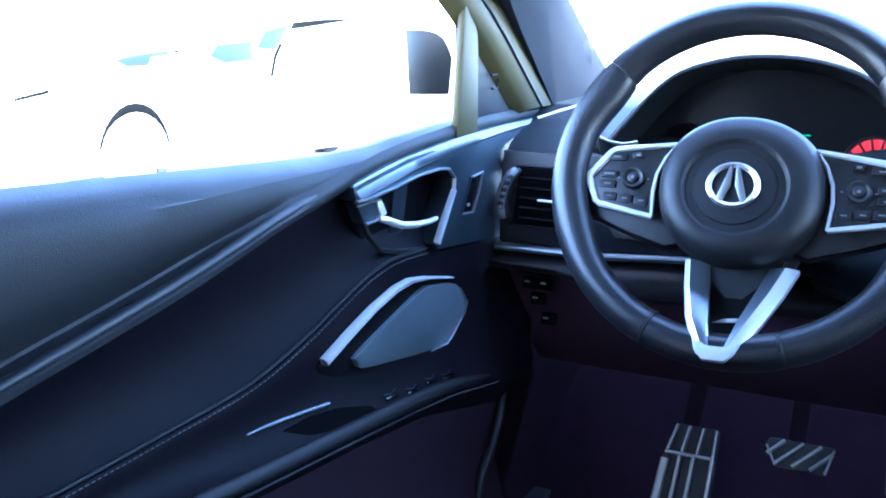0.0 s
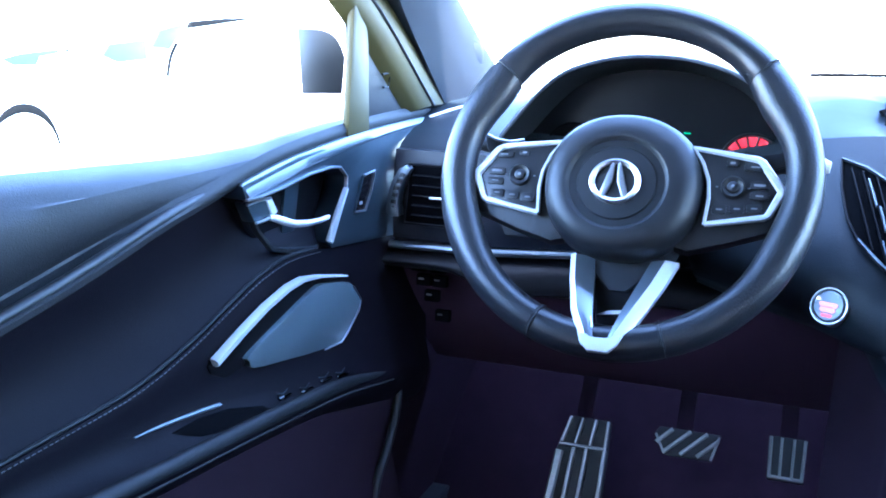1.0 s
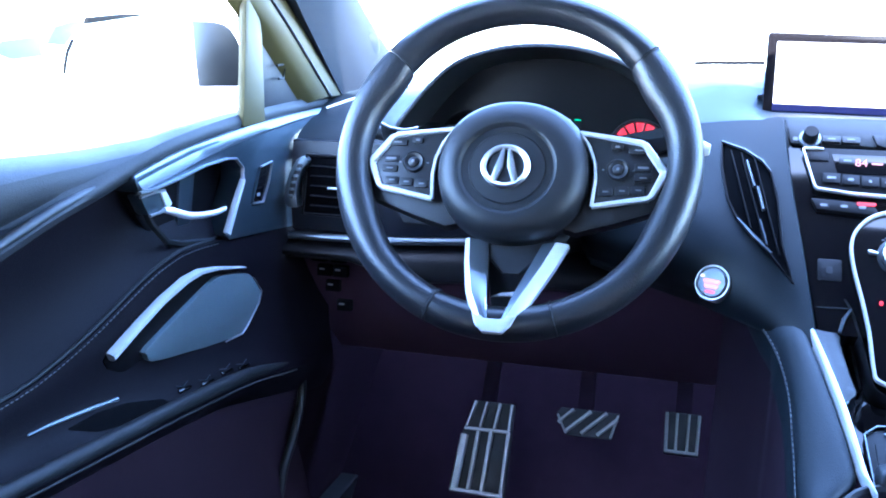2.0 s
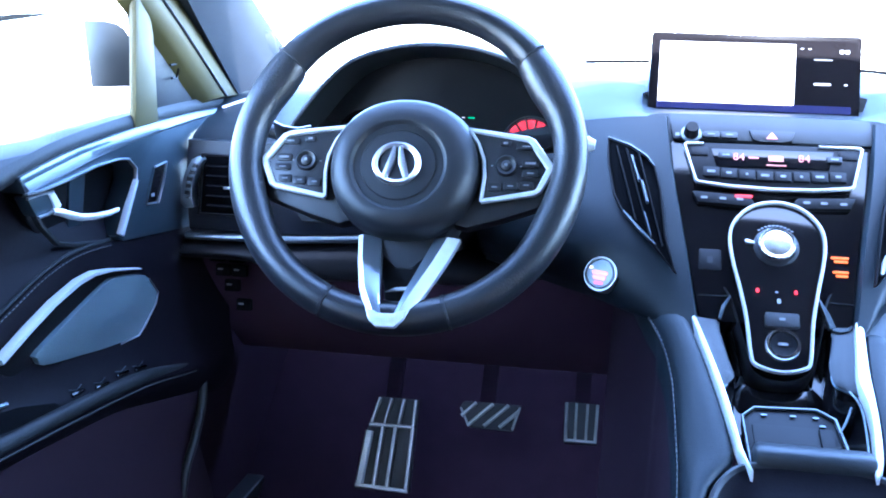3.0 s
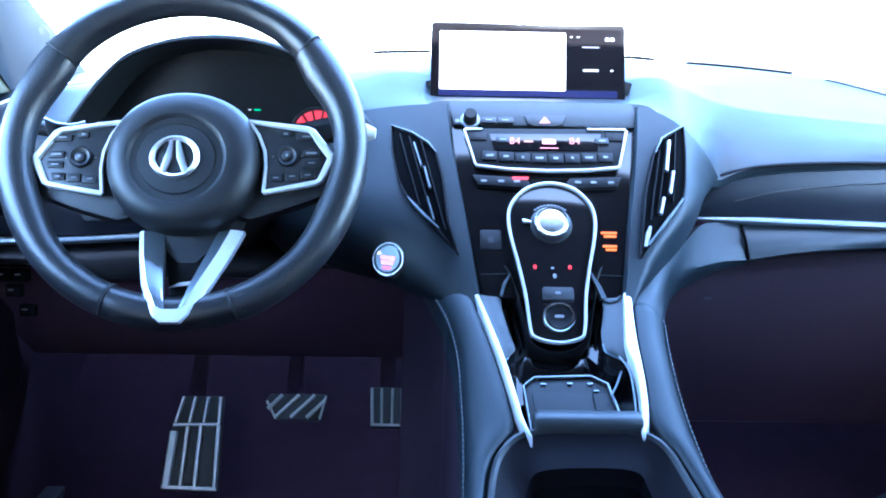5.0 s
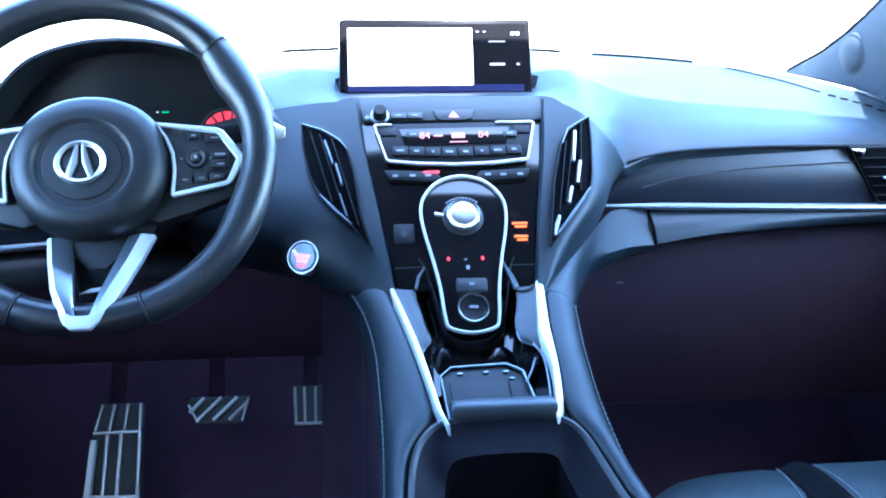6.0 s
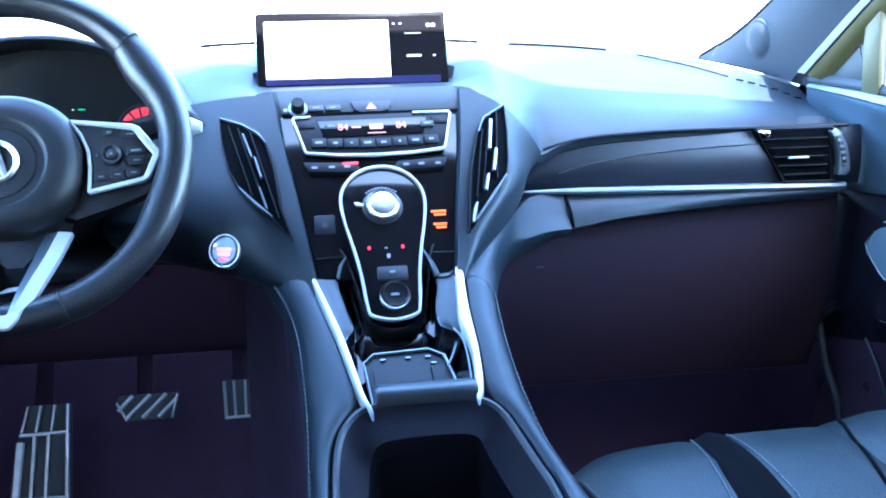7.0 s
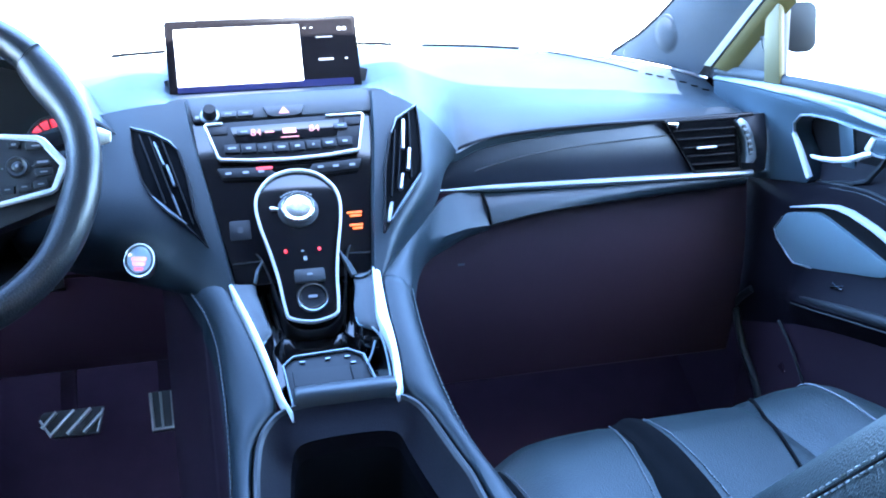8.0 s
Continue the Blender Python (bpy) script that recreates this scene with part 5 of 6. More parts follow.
# ---- centre stack ----
S = plane_frame((0.004, 0.172, 1.024), (0, 0.83, 1))
stack = thing("centre_stack", "sloping gloss black centre stack with climate keys and dial shifter", "centre console", (0, 0.15, 0.85))
part("face", prism([(-0.114, 0.046), (0.114, 0.046), (0.106, -0.05), (0.076, -0.215), (-0.076, -0.215), (-0.106, -0.05)], S, 0.05, 0.003, -0.004), PIANO, stack, "gloss black face")
part("top_panel", prism([(-0.114, 0.046), (0.114, 0.046), (0.108, 0.010), (-0.108, 0.010)], S, 0.02, 0.003, 0.001), SOFT, stack, "charcoal panel of audio keys")
part("volume_knob", disc(S, (-0.088, 0.0165), 0.0085, [(1.1, 0.0), (1.0, 0.004), (0.92, 0.014), (0.8, 0.016), (0.05, 0.016)], 28), DARKSATIN, stack, "black volume knob")
part("knob_ring", disc(S, (-0.088, 0.0165), 0.0115, [(1.0, 0.0), (1.0, 0.003), (0.8, 0.0035)], 28), PALETRIM, stack)
part("mark", prism(round_rect(-0.103, 0.0155, 0.005, 0.005, 0.001, 1), S, 0.001, 0, 0.0016), WHITEMARK, stack)
for x in (-0.066, -0.046):
    key = part("audio_key", prism(round_rect(x, 0.016, 0.0185, 0.0085, 0.0015, 2), S, 0.004, 0.0008, 0.004), HARD, stack)
    part("mark", prism(round_rect(x, 0.016, 0.008, 0.0016, 0.0004, 1), S, 0.001, 0, 0.0043), WHITEMARK, key)
haz = part("hazard_key", prism([(-0.024, 0.024), (0.026, 0.024), (0.022, 0.011), (0.012, 0.008), (-0.012, 0.008), (-0.020, 0.011)], S, 0.006, 0.001, 0.004), HARD, stack, "hazard key with a pale triangle")
part("triangle", prism([(-0.006, 0.012), (0.007, 0.012), (0.0005, 0.0215)], S, 0.001, 0, 0.0045), PINKGLOW, haz)
# climate panel
clim = part("climate_panel", prism([(-0.0945, 0.004), (0.0950, 0.006), (0.0835, -0.047), (0.045, -0.053), (0.0, -0.0545), (-0.045, -0.053), (-0.0815, -0.049)], S, 0.006, 0.001, 0.003), DARKSATIN, stack, "climate panel in a silver frame")
part("climate_frame", strip([(-0.074, 0.002), (-0.0935, 0.002), (-0.0950, 0.000), (-0.0825, -0.047), (-0.0795, -0.0495), (-0.045, -0.0535), (0.0, -0.055), (0.045, -0.0535), (0.0815, -0.049), (0.0845, -0.046), (0.0960, 0.002), (0.0940, 0.0042), (0.050, 0.0042)], S, 0.0027, 0.004, 0.002, taper=[0.4] + [1] * 11 + [0.4]), SILVER, clim, "silver frame line")
part("climate_display", prism([(-0.066, -0.004), (0.066, -0.002), (0.06, -0.026), (-0.06, -0.028)], S, 0.004, 0.0008, 0.0042), PIANO, clim)
lettering("84", S @ Matrix.Translation((-0.036, -0.0145, 0.0045)), 0.013, PINKGLOW, clim, "reading")
lettering("84", S @ Matrix.Translation((0.034, -0.0135, 0.0045)), 0.013, PINKGLOW, clim, "reading")
for x, w, h in ((0.004, 0.016, 0.007), (-0.020, 0.011, 0.002), (0.004, 0.022, 0.0012)):
    part("readout", prism(round_rect(x, -0.0145 - (0.009 if h < 0.0015 else 0), w, h, 0.0005, 1), S, 0.0006, 0, 0.0046), PINKGLOW, clim)
for x, y in ((-0.079, -0.008), (0.081, -0.006)):
    part("clock_key", prism(round_rect(x, y, 0.020, 0.012, 0.0015, 2), S, 0.004, 0.0008, 0.0045), DARKSATIN, clim)
for x in (-0.050, 0.066):
    part("tab_key", prism(round_rect(x, -0.013, 0.016, 0.008, 0.001, 2), S, 0.003, 0.0006, 0.0058), HARD, clim)
    part("mark", prism(round_rect(x, -0.013, 0.008, 0.0022, 0.0004, 1), S, 0.001, 0, 0.0062), WHITEMARK, clim)
for i in range(8):
    x = -0.066 + 0.0192 * i
    y = -0.0385 + 0.0004 * abs(i - 3.5) ** 1.5
    key = part("climate_key", prism(round_rect(x, y, 0.0176, 0.0125, 0.001, 2), S, 0.005, 0.0008, 0.0058), DARKSATIN, clim)
    part("mark", prism(round_rect(x, y, 0.009 - 0.003 * (i % 3), 0.003, 0.0006, 1), S, 0.0008, 0, 0.0062), WHITEMARK, key)
# seat keys
for s in (-1, 1):
    o = [(s * 0.086, -0.060), (s * 0.026, -0.063), (s * 0.019, -0.072), (s * 0.026, -0.077), (s * 0.080, -0.074)]
    bar = part("seat_key_bar", prism(o[::-s], S, 0.006, 0.0012, 0.002), DARKSATIN, stack)
    for i, x in enumerate((0.073, 0.053, 0.035)):
        part("mark", prism(round_rect(s * x, -0.0685, 0.007, 0.003, 0.0006, 1), S, 0.0008, 0, 0.0026), WHITEMARK, bar)
part("heater_light", prism(round_rect(-0.031, -0.0645, 0.019, 0.0035, 0.001, 1), S, 0.001, 0, 0.003), REDGLOW, stack, "lit red seat heater light")
# airbag lights and a small key
for y, w in ((-0.134, 0.018), (-0.151, 0.016)):
    for k, dy in enumerate((0.0022, -0.0022)):
        part("airbag_light", prism(round_rect(0.0665 + 0.001 * k, y + dy, w - 0.004 * k, 0.0026, 0.0006, 1), S, 0.001, 0, -0.003), ORANGEGLOW, stack, "lit orange airbag light")
part("side_key", prism(round_rect(-0.066, -0.143, 0.024, 0.026, 0.002, 2), S, 0.004, 0.0008, -0.0032), DARKSATIN, stack)
part("mark", prism(round_rect(-0.066, -0.143, 0.006, 0.008, 0.001, 1), S, 0.001, 0, -0.0029), HARD, stack)
part("face_seam", strip([(-0.078, -0.186), (-0.045, -0.185)], S, 0.0012, 0.001, -0.004), HARD, stack)
part("face_seam", strip([(0.078, -0.186), (0.05, -0.185)], S, 0.0012, 0.001, -0.004), HARD, stack)
# shifter panel with its bright loop
LOOP = [(0.0, -0.073), (0.026, -0.080), (0.043, -0.098), (0.0485, -0.118), (0.046, -0.145), (0.0385, -0.180), (0.0325, -0.215), (0.029, -0.252), (0.024, -0.264), (0.0, -0.270)]
loop = [(x + 0.002, y) for x, y in LOOP] + [(-x + 0.002, y) for x, y in LOOP[-2:0:-1]]
lp = smooth_line([(x, y, 0) for x, y in loop], 4, True)
shift = part("shifter_panel", prism([(v.x, v.y) for v in lp][::-1], S, 0.05, 0.002, 0.004), PIANO, stack, "gloss black shifter panel")
part("bright_loop", strip([(v.x, v.y) for v in lp], S, 0.0034, 0.005, 0.003, True), SILVER, shift, "bright silver loop")
KN = S @ Matrix.Translation((0.001, -0.127, 0.0035))
knob = part("mode_dial", disc(KN, (0, 0), 0.0205, [(1.16, 0.0), (1.12, 0.002), (1.04, 0.0025), (1.0, 0.005), (0.96, 0.006), (0.3, 0.0055), (0.03, 0.0055)], 44), PADBLACK, shift, "black ring of the mode dial")
part("dial_top", loft([[KN @ Vector((0.0195 * g * math.cos(v) * (1 + k * 0.02 * math.cos(24 * v)), 0.0195 * g * math.sin(v) * (1 + k * 0.02 * math.cos(24 * v)), h + w * math.cos(4 * v + 0.6))) for v in [2 * math.pi * j / 96 for j in range(96)]] for g, h, w, k in ((0.98, 0.004, 0.0, 1), (0.97, 0.0088, 0.0, 1), (0.92, 0.0098, 0.0, 0.4), (0.80, 0.0096, 0.0, 0), (0.76, 0.0092, 0.0, 0), (0.70, 0.0096, 0.0, 0), (0.30, 0.0097, 0.0, 0), (0.03, 0.0097, 0.0, 0))]), DIALMETAL, knob, "machined bright metal dial")
part("dial_pointer", prism([(-0.0325, 0.0052), (-0.0300, 0.0058), (-0.0225, 0.0030), (-0.0225, 0.0005), (-0.0310, 0.0012)], KN, 0.003, 0.0005, 0.004), SATIN, shift)
for a in range(50, 136, 9):
    part("scale_mark", prism(round_rect(0.026 * math.cos(radians(a)), 0.026 * math.sin(radians(a)), 0.003, 0.0016, 0.0003, 1), KN, 0.0006, 0, 0.0006), WHITEMARK, shift)
for x in (-0.019, 0.019):
    part("red_light", prism(round_rect(x, -0.180, 0.0036, 0.0050, 0.001, 1), S, 0.001, 0, 0.0046), REDGLOW, shift, "small red light")
for x, y, w, h in ((0.0, -0.181, 0.004, 0.002), (0.002, -0.191, 0.004, 0.0055)):
    part("mark", prism(round_rect(x, y, w, h, 0.0008, 1), S, 0.001, 0, 0.0046), WHITEMARK, shift)
part("park_key", prism(round_rect(0.004, -0.214, 0.034, 0.016, 0.002, 2), S, 0.006, 0.001, 0.008), HARD, shift)
part("mark", prism(round_rect(0.004, -0.213, 0.006, 0.003, 0.0005, 1), S, 0.001, 0, 0.0083), WHITEMARK, shift)
part("slot", prism(round_rect(0.004, -0.2025, 0.034, 0.003, 0.001, 1), S, 0.002, 0, 0.0048), PIANO, shift)
drive = part("drive_key", disc(S, (0.004, -0.241), 0.0175, [(1, 0.003), (1, 0.008), (0.93, 0.010), (0.80, 0.010), (0.76, 0.007), (0.7, 0.007)], 36), CHROME, shift, "chrome-ringed round drive key")
part("key_cap", disc(S, (0.004, -0.241), 0.0135, [(1, 0.005), (0.97, 0.009), (0.6, 0.008), (0.03, 0.0075)], 32), DARKSATIN, drive)
part("mark", prism(round_rect(0.004, -0.241, 0.010, 0.0032, 0.001, 1), S, 0.001, 0, 0.009), WHITEMARK, drive)


# columns with the middle air vents, beside the stack
def vent_column(s):
    """A tall slanted vent in the padding beside the stack."""
    turn = radians(7)
    out = S.to_3x3() @ Vector((0, 0, 1))
    V = plane_frame(S @ Vector((s * 0.1, 0, 0)), (0, 0.83, 1), Vector((math.cos(turn), 0, 0)) - out * (s * math.sin(turn))) @ Matrix.Translation((-s * 0.1, 0, 0))
    col = thing("middle_vent", "black slatted air vent set in the dashboard's sloping column", "air vent", V @ Vector((s * 0.13, -0.08, 0)), "middle vents")
    if s < 0:
        vo = [(0.1262, -0.0371), (0.1351, -0.0228), (0.1539, -0.0074), (0.1795, 0.0042), (0.1777, -0.0299), (0.1698, -0.0704), (0.1595, -0.0936), (0.1231, -0.1387), (0.1016, -0.1700), (0.1128, -0.1256), (0.1186, -0.0714)]
        tabs = [((0.1515, -0.0248), (0.1423, -0.0580)), ((0.1391, -0.0586), (0.1324, -0.0868)), ((0.1351, -0.0993), (0.1275, -0.1291))]
        slats = [((0.1440, -0.0190), (0.1150, -0.1400)), ((0.1580, -0.0120), (0.1290, -0.1280)), ((0.1690, -0.0080), (0.1440, -0.1080))]
        accents = [(((0.1265, -0.0365), (0.1351, -0.0228), (0.1539, -0.0074), (0.1790, 0.0042)), 0.0026, PALETRIM), (((0.1583, -0.0953), (0.1406, -0.1179), (0.1230, -0.1372)), 0.0042, PALETRIM)]
    else:
        vo = [(0.1229, -0.0316), (0.1337, -0.0102), (0.1629, 0.0102), (0.1610, -0.0272), (0.1560, -0.0700), (0.1510, -0.0920), (0.1160, -0.1400), (0.0933, -0.1720), (0.1080, -0.0853)]
        tabs = [((0.1405, -0.0170), (0.1332, -0.0592)), ((0.1411, -0.0593), (0.1343, -0.0896)), ((0.1262, -0.0960), (0.1204, -0.1174))]
        slats = [((0.1290, -0.0290), (0.1090, -0.1250)), ((0.1400, -0.0130), (0.1180, -0.1150)), ((0.1510, -0.0020), (0.1380, -0.0980))]
        accents = [(((0.1235, -0.0330), (0.1337, -0.0110), (0.1625, 0.0095)), 0.0028, PALETRIM), (((0.1505, -0.0930), (0.1290, -0.1225), (0.1030, -0.1570)), 0.0044, PALETRIM), (((0.1080, -0.1330), (0.1040, -0.1440), (0.1000, -0.1590)), 0.0060, SATIN)]
    v = [(s * x, y) for x, y in vo]
    # Near-black sheet paints the shade inside the vent; there is no cavity.
    part("vent_shade", prism(v[::-1] if s > 0 else v, V, 0.004, 0.001, 0.0125), SUEDE_AND_SHADE, col, "dark sheet for the shade inside the vent")
    part("vent_edge", strip(v, V, 0.0026, 0.005, 0.010, True), DARKSATIN, col)
    for line, wide, mat in accents:
        part("vent_accent", strip([(s * x, y) for x, y in line], V, wide, 0.004, 0.0125, taper=[0.6] + [1] * (len(line) - 2) + [0.6]), mat, col, "satin silver vent accent")
    for p0, p1 in slats:
        p0, p1 = Vector((s * p0[0], p0[1])), Vector((s * p1[0], p1[1]))
        part("vent_slat", strip([p0, p0.lerp(p1, 0.5), p1], V, 0.0016, 0.004, 0.0125), DARKSATIN, col)
    for j, (p0, p1) in enumerate(tabs):
        wide = 0.0040 if s > 0 else (0.0026, 0.0030, 0.0018)[j]
        part("vent_tab", strip([(s * p0[0], p0[1]), (s * p1[0], p1[1])], V, wide, 0.005, 0.0155), SATIN if s > 0 else PALETRIM, col, "silver vent tab")
    return col


vent_column(-1)
vent_column(1)


# end vents of the dashboard
def end_vent(s, x0, x1, y):
    """Slanted inner end, louvres, thumb wheel in a bright frame at the outer end."""
    # Solid near-black slab and louvres carry the vent's inner shade as colour.
    vent = part("air_vent", slab([(x0, y, 0.985), (x1, y, 0.985), (x1 + s * 0.006, y, 0.912), (x0 + s * 0.045, y, 0.912)], (0, 0.02, 0), 0.003), SUEDE_AND_SHADE, dash, "black louvred end vent")
    part("vent_frame", tube([(x0, y - 0.004, 0.986), (x1, y - 0.004, 0.986), (x1 + s * 0.006, y - 0.004, 0.911), (x0 + s * 0.045, y - 0.004, 0.911)], 0.0022, 8, True), DARKSATIN, vent)
    for i in range(5):
        z = 0.972 - 0.0125 * i
        f = (0.986 - z) / 0.075
        part("louvre", slab([(x0 + s * (0.045 * f + 0.003), y - 0.006, z), (x1 - s * 0.004, y - 0.006, z), (x1 - s * 0.004, y + 0.012, z + 0.004), (x0 + s * (0.045 * f + 0.003), y + 0.012, z + 0.004)], (0, 0, -0.0022), 0.0006), SUEDE_AND_SHADE, vent)
        part("louvre_edge", tube([(x0 + s * (0.045 * f + 0.005), y - 0.0065, z), (x1 - s * 0.005, y - 0.0065, z)], 0.0004, 6), DARKSATIN, vent)
    xm = x0 * 0.45 + x1 * 0.55
    part("louvre_tab", box((xm, y - 0.009, 0.946), (0.030, 0.005, 0.0028), 0.001), SATIN, vent, "satin metal tab")
    part("wheel_frame", slab([(x1 + s * dx, y - 0.010, z) for dx, z in ((-0.005, 0.980), (0.003, 0.985), (0.013, 0.979), (0.022, 0.963), (0.027, 0.944), (0.029, 0.925), (0.024, 0.918), (0.010, 0.919), (0.013, 0.935), (0.010, 0.953), (0.004, 0.968))], (0, 0.02, 0), 0.003), PALETRIM, vent, "satin metal thumb-wheel frame")
    wheel_bar = part("thumb_wheel", slab([(x1 + s * dx, y - 0.013, z) for dx, z in ((0.003, 0.974), (0.009, 0.975), (0.018, 0.957), (0.022, 0.932), (0.016, 0.930), (0.012, 0.953))], (0, 0.01, 0), 0.002), RUBBER, vent)
    for i in range(5):
        z = 0.968 - 0.0085 * i
        part("rib", box((x1 + s * (0.0075 + 0.011 * (i / 4) ** 0.8), y - 0.0135, z), (0.007, 0.002, 0.0034), 0.0006), PALETRIM, wheel_bar)
    part("vent_accent", slab([(x0 - s * 0.003, y - 0.007, 0.985), (x0 + s * 0.02, y - 0.007, 0.983), (x0 + s * 0.018, y - 0.007, 0.974)], (0, 0.006, 0), 0.001), CHROME, vent)


end_vent(1, 0.540, 0.652, 0.249)
end_vent(-1, -0.575, -0.674, 0.190)

# ---- console between the seats ----
console = thing("centre_console", "charcoal leather centre console with silver rails and cup tray", "centre console", (0.01, 0, 0.42))


def slope_z(f):
    """Height of the console's sloping top at f: 0 at the stack, 1 at the bar."""
    return 0.855 - 0.101 * f if f < 1 else 0.754 - curve_table([(0.0, 0.0), (0.03, 0.0192), (0.07, 0.040), (0.13, 0.060), (0.22, 0.076), (0.40, 0.088)], 0.155 * (f - 1))


def on_slope(x, f, lift=0.0):
    return Vector((x, 0.030 - 0.155 * f, slope_z(f) + lift))


RAIL = {-1: [(0.0, -0.0812), (0.25, -0.0692), (0.5, -0.0577), (0.76, -0.0477), (0.87, -0.0425), (0.985, -0.0330)],
        1: [(-0.04, 0.0880), (0.26, 0.0853), (0.59, 0.0855), (0.82, 0.0832), (0.90, 0.0797), (0.955, 0.0755)]}
RAIL_WIDE = {-1: [(0.0, 0.0050), (0.35, 0.0066), (0.70, 0.0062), (0.87, 0.0045), (0.985, 0.0016)],
             1: [(-0.04, 0.0090), (0.20, 0.0110), (0.36, 0.0132), (0.50, 0.0088), (0.62, 0.0072), (0.80, 0.0078), (0.91, 0.0062), (0.955, 0.0018)]}
PAD_IN = {-1: [(-0.82, -0.1030), (0.0, -0.0812), (0.25, -0.0692), (0.5, -0.0577), (0.76, -0.0477), (0.85, -0.0462), (0.906, -0.0500), (0.985, -0.0620), (1.087, -0.0720), (1.24, -0.0775), (1.45, -0.0805), (3.4, -0.0850)],
          1: [(-0.82, 0.0890), (0.0, 0.0880), (0.26, 0.0853), (0.59, 0.0855), (0.80, 0.0845), (0.887, 0.0885), (0.997, 0.1018), (1.18, 0.1145), (1.357, 0.1240), (1.5, 0.1310), (3.4, 0.1600)]}
PAD_OUT = {-1: [(-0.82, -0.1620), (-0.5, -0.1420), (-0.23, -0.1240), (0.0, -0.1110), (0.12, -0.1050), (0.25, -0.1005), (0.36, -0.0982), (0.6, -0.0962), (0.84, -0.0952), (1.05, -0.0956), (1.29, -0.0968), (3.4, -0.1010)],
           1: [(-0.82, 0.1240), (0.0, 0.1222), (0.3, 0.1208), (0.6, 0.1226), (0.84, 0.1272), (1.05, 0.1335), (1.19, 0.1400), (1.435, 0.1530), (1.8, 0.1680), (3.4, 0.2000)]}
LEDGE = {-1: [(0.0, -0.0520), (0.2, -0.0452), (0.30, -0.0410), (0.335, -0.0412), (0.37, -0.0462), (0.42, -0.0532), (0.489, -0.0578), (0.56, -0.0540)],
         1: [(0.02, 0.0568), (0.10, 0.0540), (0.18, 0.0508), (0.25, 0.0500), (0.32, 0.0512), (0.345, 0.0535), (0.365, 0.0590), (0.385, 0.0660), (0.41, 0.0720)]}
for s in (-1, 1):
    rows = []
    for k in range(72):
        f = -0.8 + 0.055 * k
        if s > 0 and f < -0.04:
            continue
        a, b = curve_table(PAD_IN[s], f), curve_table(PAD_OUT[s], f)
        drop = 0.0 if f >= 0 else (0.010 * min(1, -4 * f) if s < 0 else slope_z(f) - 0.852)
        row = [on_slope(a + (b - a) * g, f, h - drop) for g, h in ((0.0, -0.008), (0.01, -0.003), (0.08, 0.001), (0.22, 0.0025), (0.42, 0.0020), (0.62, -0.0010), (0.80, -0.0060), (0.92, -0.0130), (1.0, -0.0210))]
        x, y, z = row[-1]
        rows.append(row + [(x + s * (0.004 if f > 0 else -0.002), y, z - 0.028), (x + s * 0.006, y, 0.41)])
    part("side_pad", loft([r[:10] for r in rows], False), TOPSKIN, console, "charcoal leather side pad")
    part("side_wall", loft([[Vector(r[9]) + Vector((-s * 0.001, 0, 0.003)), r[10]] for r in rows], False), MATT, console, "black side of the console")
    line = [r[8] for r in rows[6 if s < 0 else 0:]]
    part("side_piping", tube([v + Vector((s * 0.0005, 0, 0.0015)) for v in line], 0.0009, 6), LEATHER, console)
    stitches([v + Vector((s * 0.0006, 0, 0.0040)) for v in line], 0.0065, console, r=0.0008)
    # rail
    lo, hi = RAIL[s][0][0], RAIL[s][-1][0]
    rows = []
    for k in range(31):
        f = lo + (hi - lo) * k / 30
        x, w = curve_table(RAIL[s], f), curve_table(RAIL_WIDE[s], f)
        rows.append([on_slope(x - s * w * g, f, h) for g, h in ((-0.05, -0.006), (0.0, 0.003), (0.12, 0.0062), (0.5, 0.0075), (0.88, 0.0062), (1.0, 0.003), (1.05, -0.008))])
    part("bright_rail", loft(rows, True), SILVER, console, "bright silver rail")
    # ledge inside the rail and the gloss wall under it
    rows, walls = [], []
    for k in range(29):
        f = -0.06 + (LEDGE[s][-1][0] + 0.06) * k / 28
        a, b = curve_table(RAIL[s], f) - s * curve_table(RAIL_WIDE[s], f) * 0.7, curve_table(LEDGE[s], f)
        b = b if s * (a - b) > 0.001 else a - s * 0.001
        rows.append([on_slope(a, f, 0.001), on_slope(a + (b - a) * 0.12, f, -0.0015), on_slope(a + (b - a) * 0.5, f, -0.003), on_slope(a + (b - a) * 0.88, f, -0.0035), on_slope(b, f, -0.006)])
        walls.append([on_slope(b, f, -0.0055), on_slope(b - s * 0.0005, f, -0.012), on_slope(b - s * 0.003, f, -0.055)])
    part("inner_ledge", loft(rows, False), SOFT, console, "satin charcoal ledge inside the rail")
    part("ledge_wall", loft(walls, False), PIANO, console, "gloss black wall of the cup well")
    part("ledge_trim", tube([r[-1] + Vector((0, -0.0005, 0.0005)) for r in rows[20:]], 0.0009, 6), DARKTRIM, console)
# thin bright line inside the rail, over the tray
part("well_trim", tube(smooth_line([on_slope(x, f, -0.003) for x, f in ((0.0650, 0.385), (0.0705, 0.44), (0.0735, 0.52), (0.0735, 0.66), (0.0715, 0.86))], 5), 0.0011, 8), PALETRIM, console, "thin bright trim line")
part("well_trim", tube(smooth_line([on_slope(x, f, -0.012) for x, f in ((0.052, 0.60), (0.060, 0.52), (0.0665, 0.43))], 4), 0.0012, 8), PALETRIM, console, "thin bright trim line")
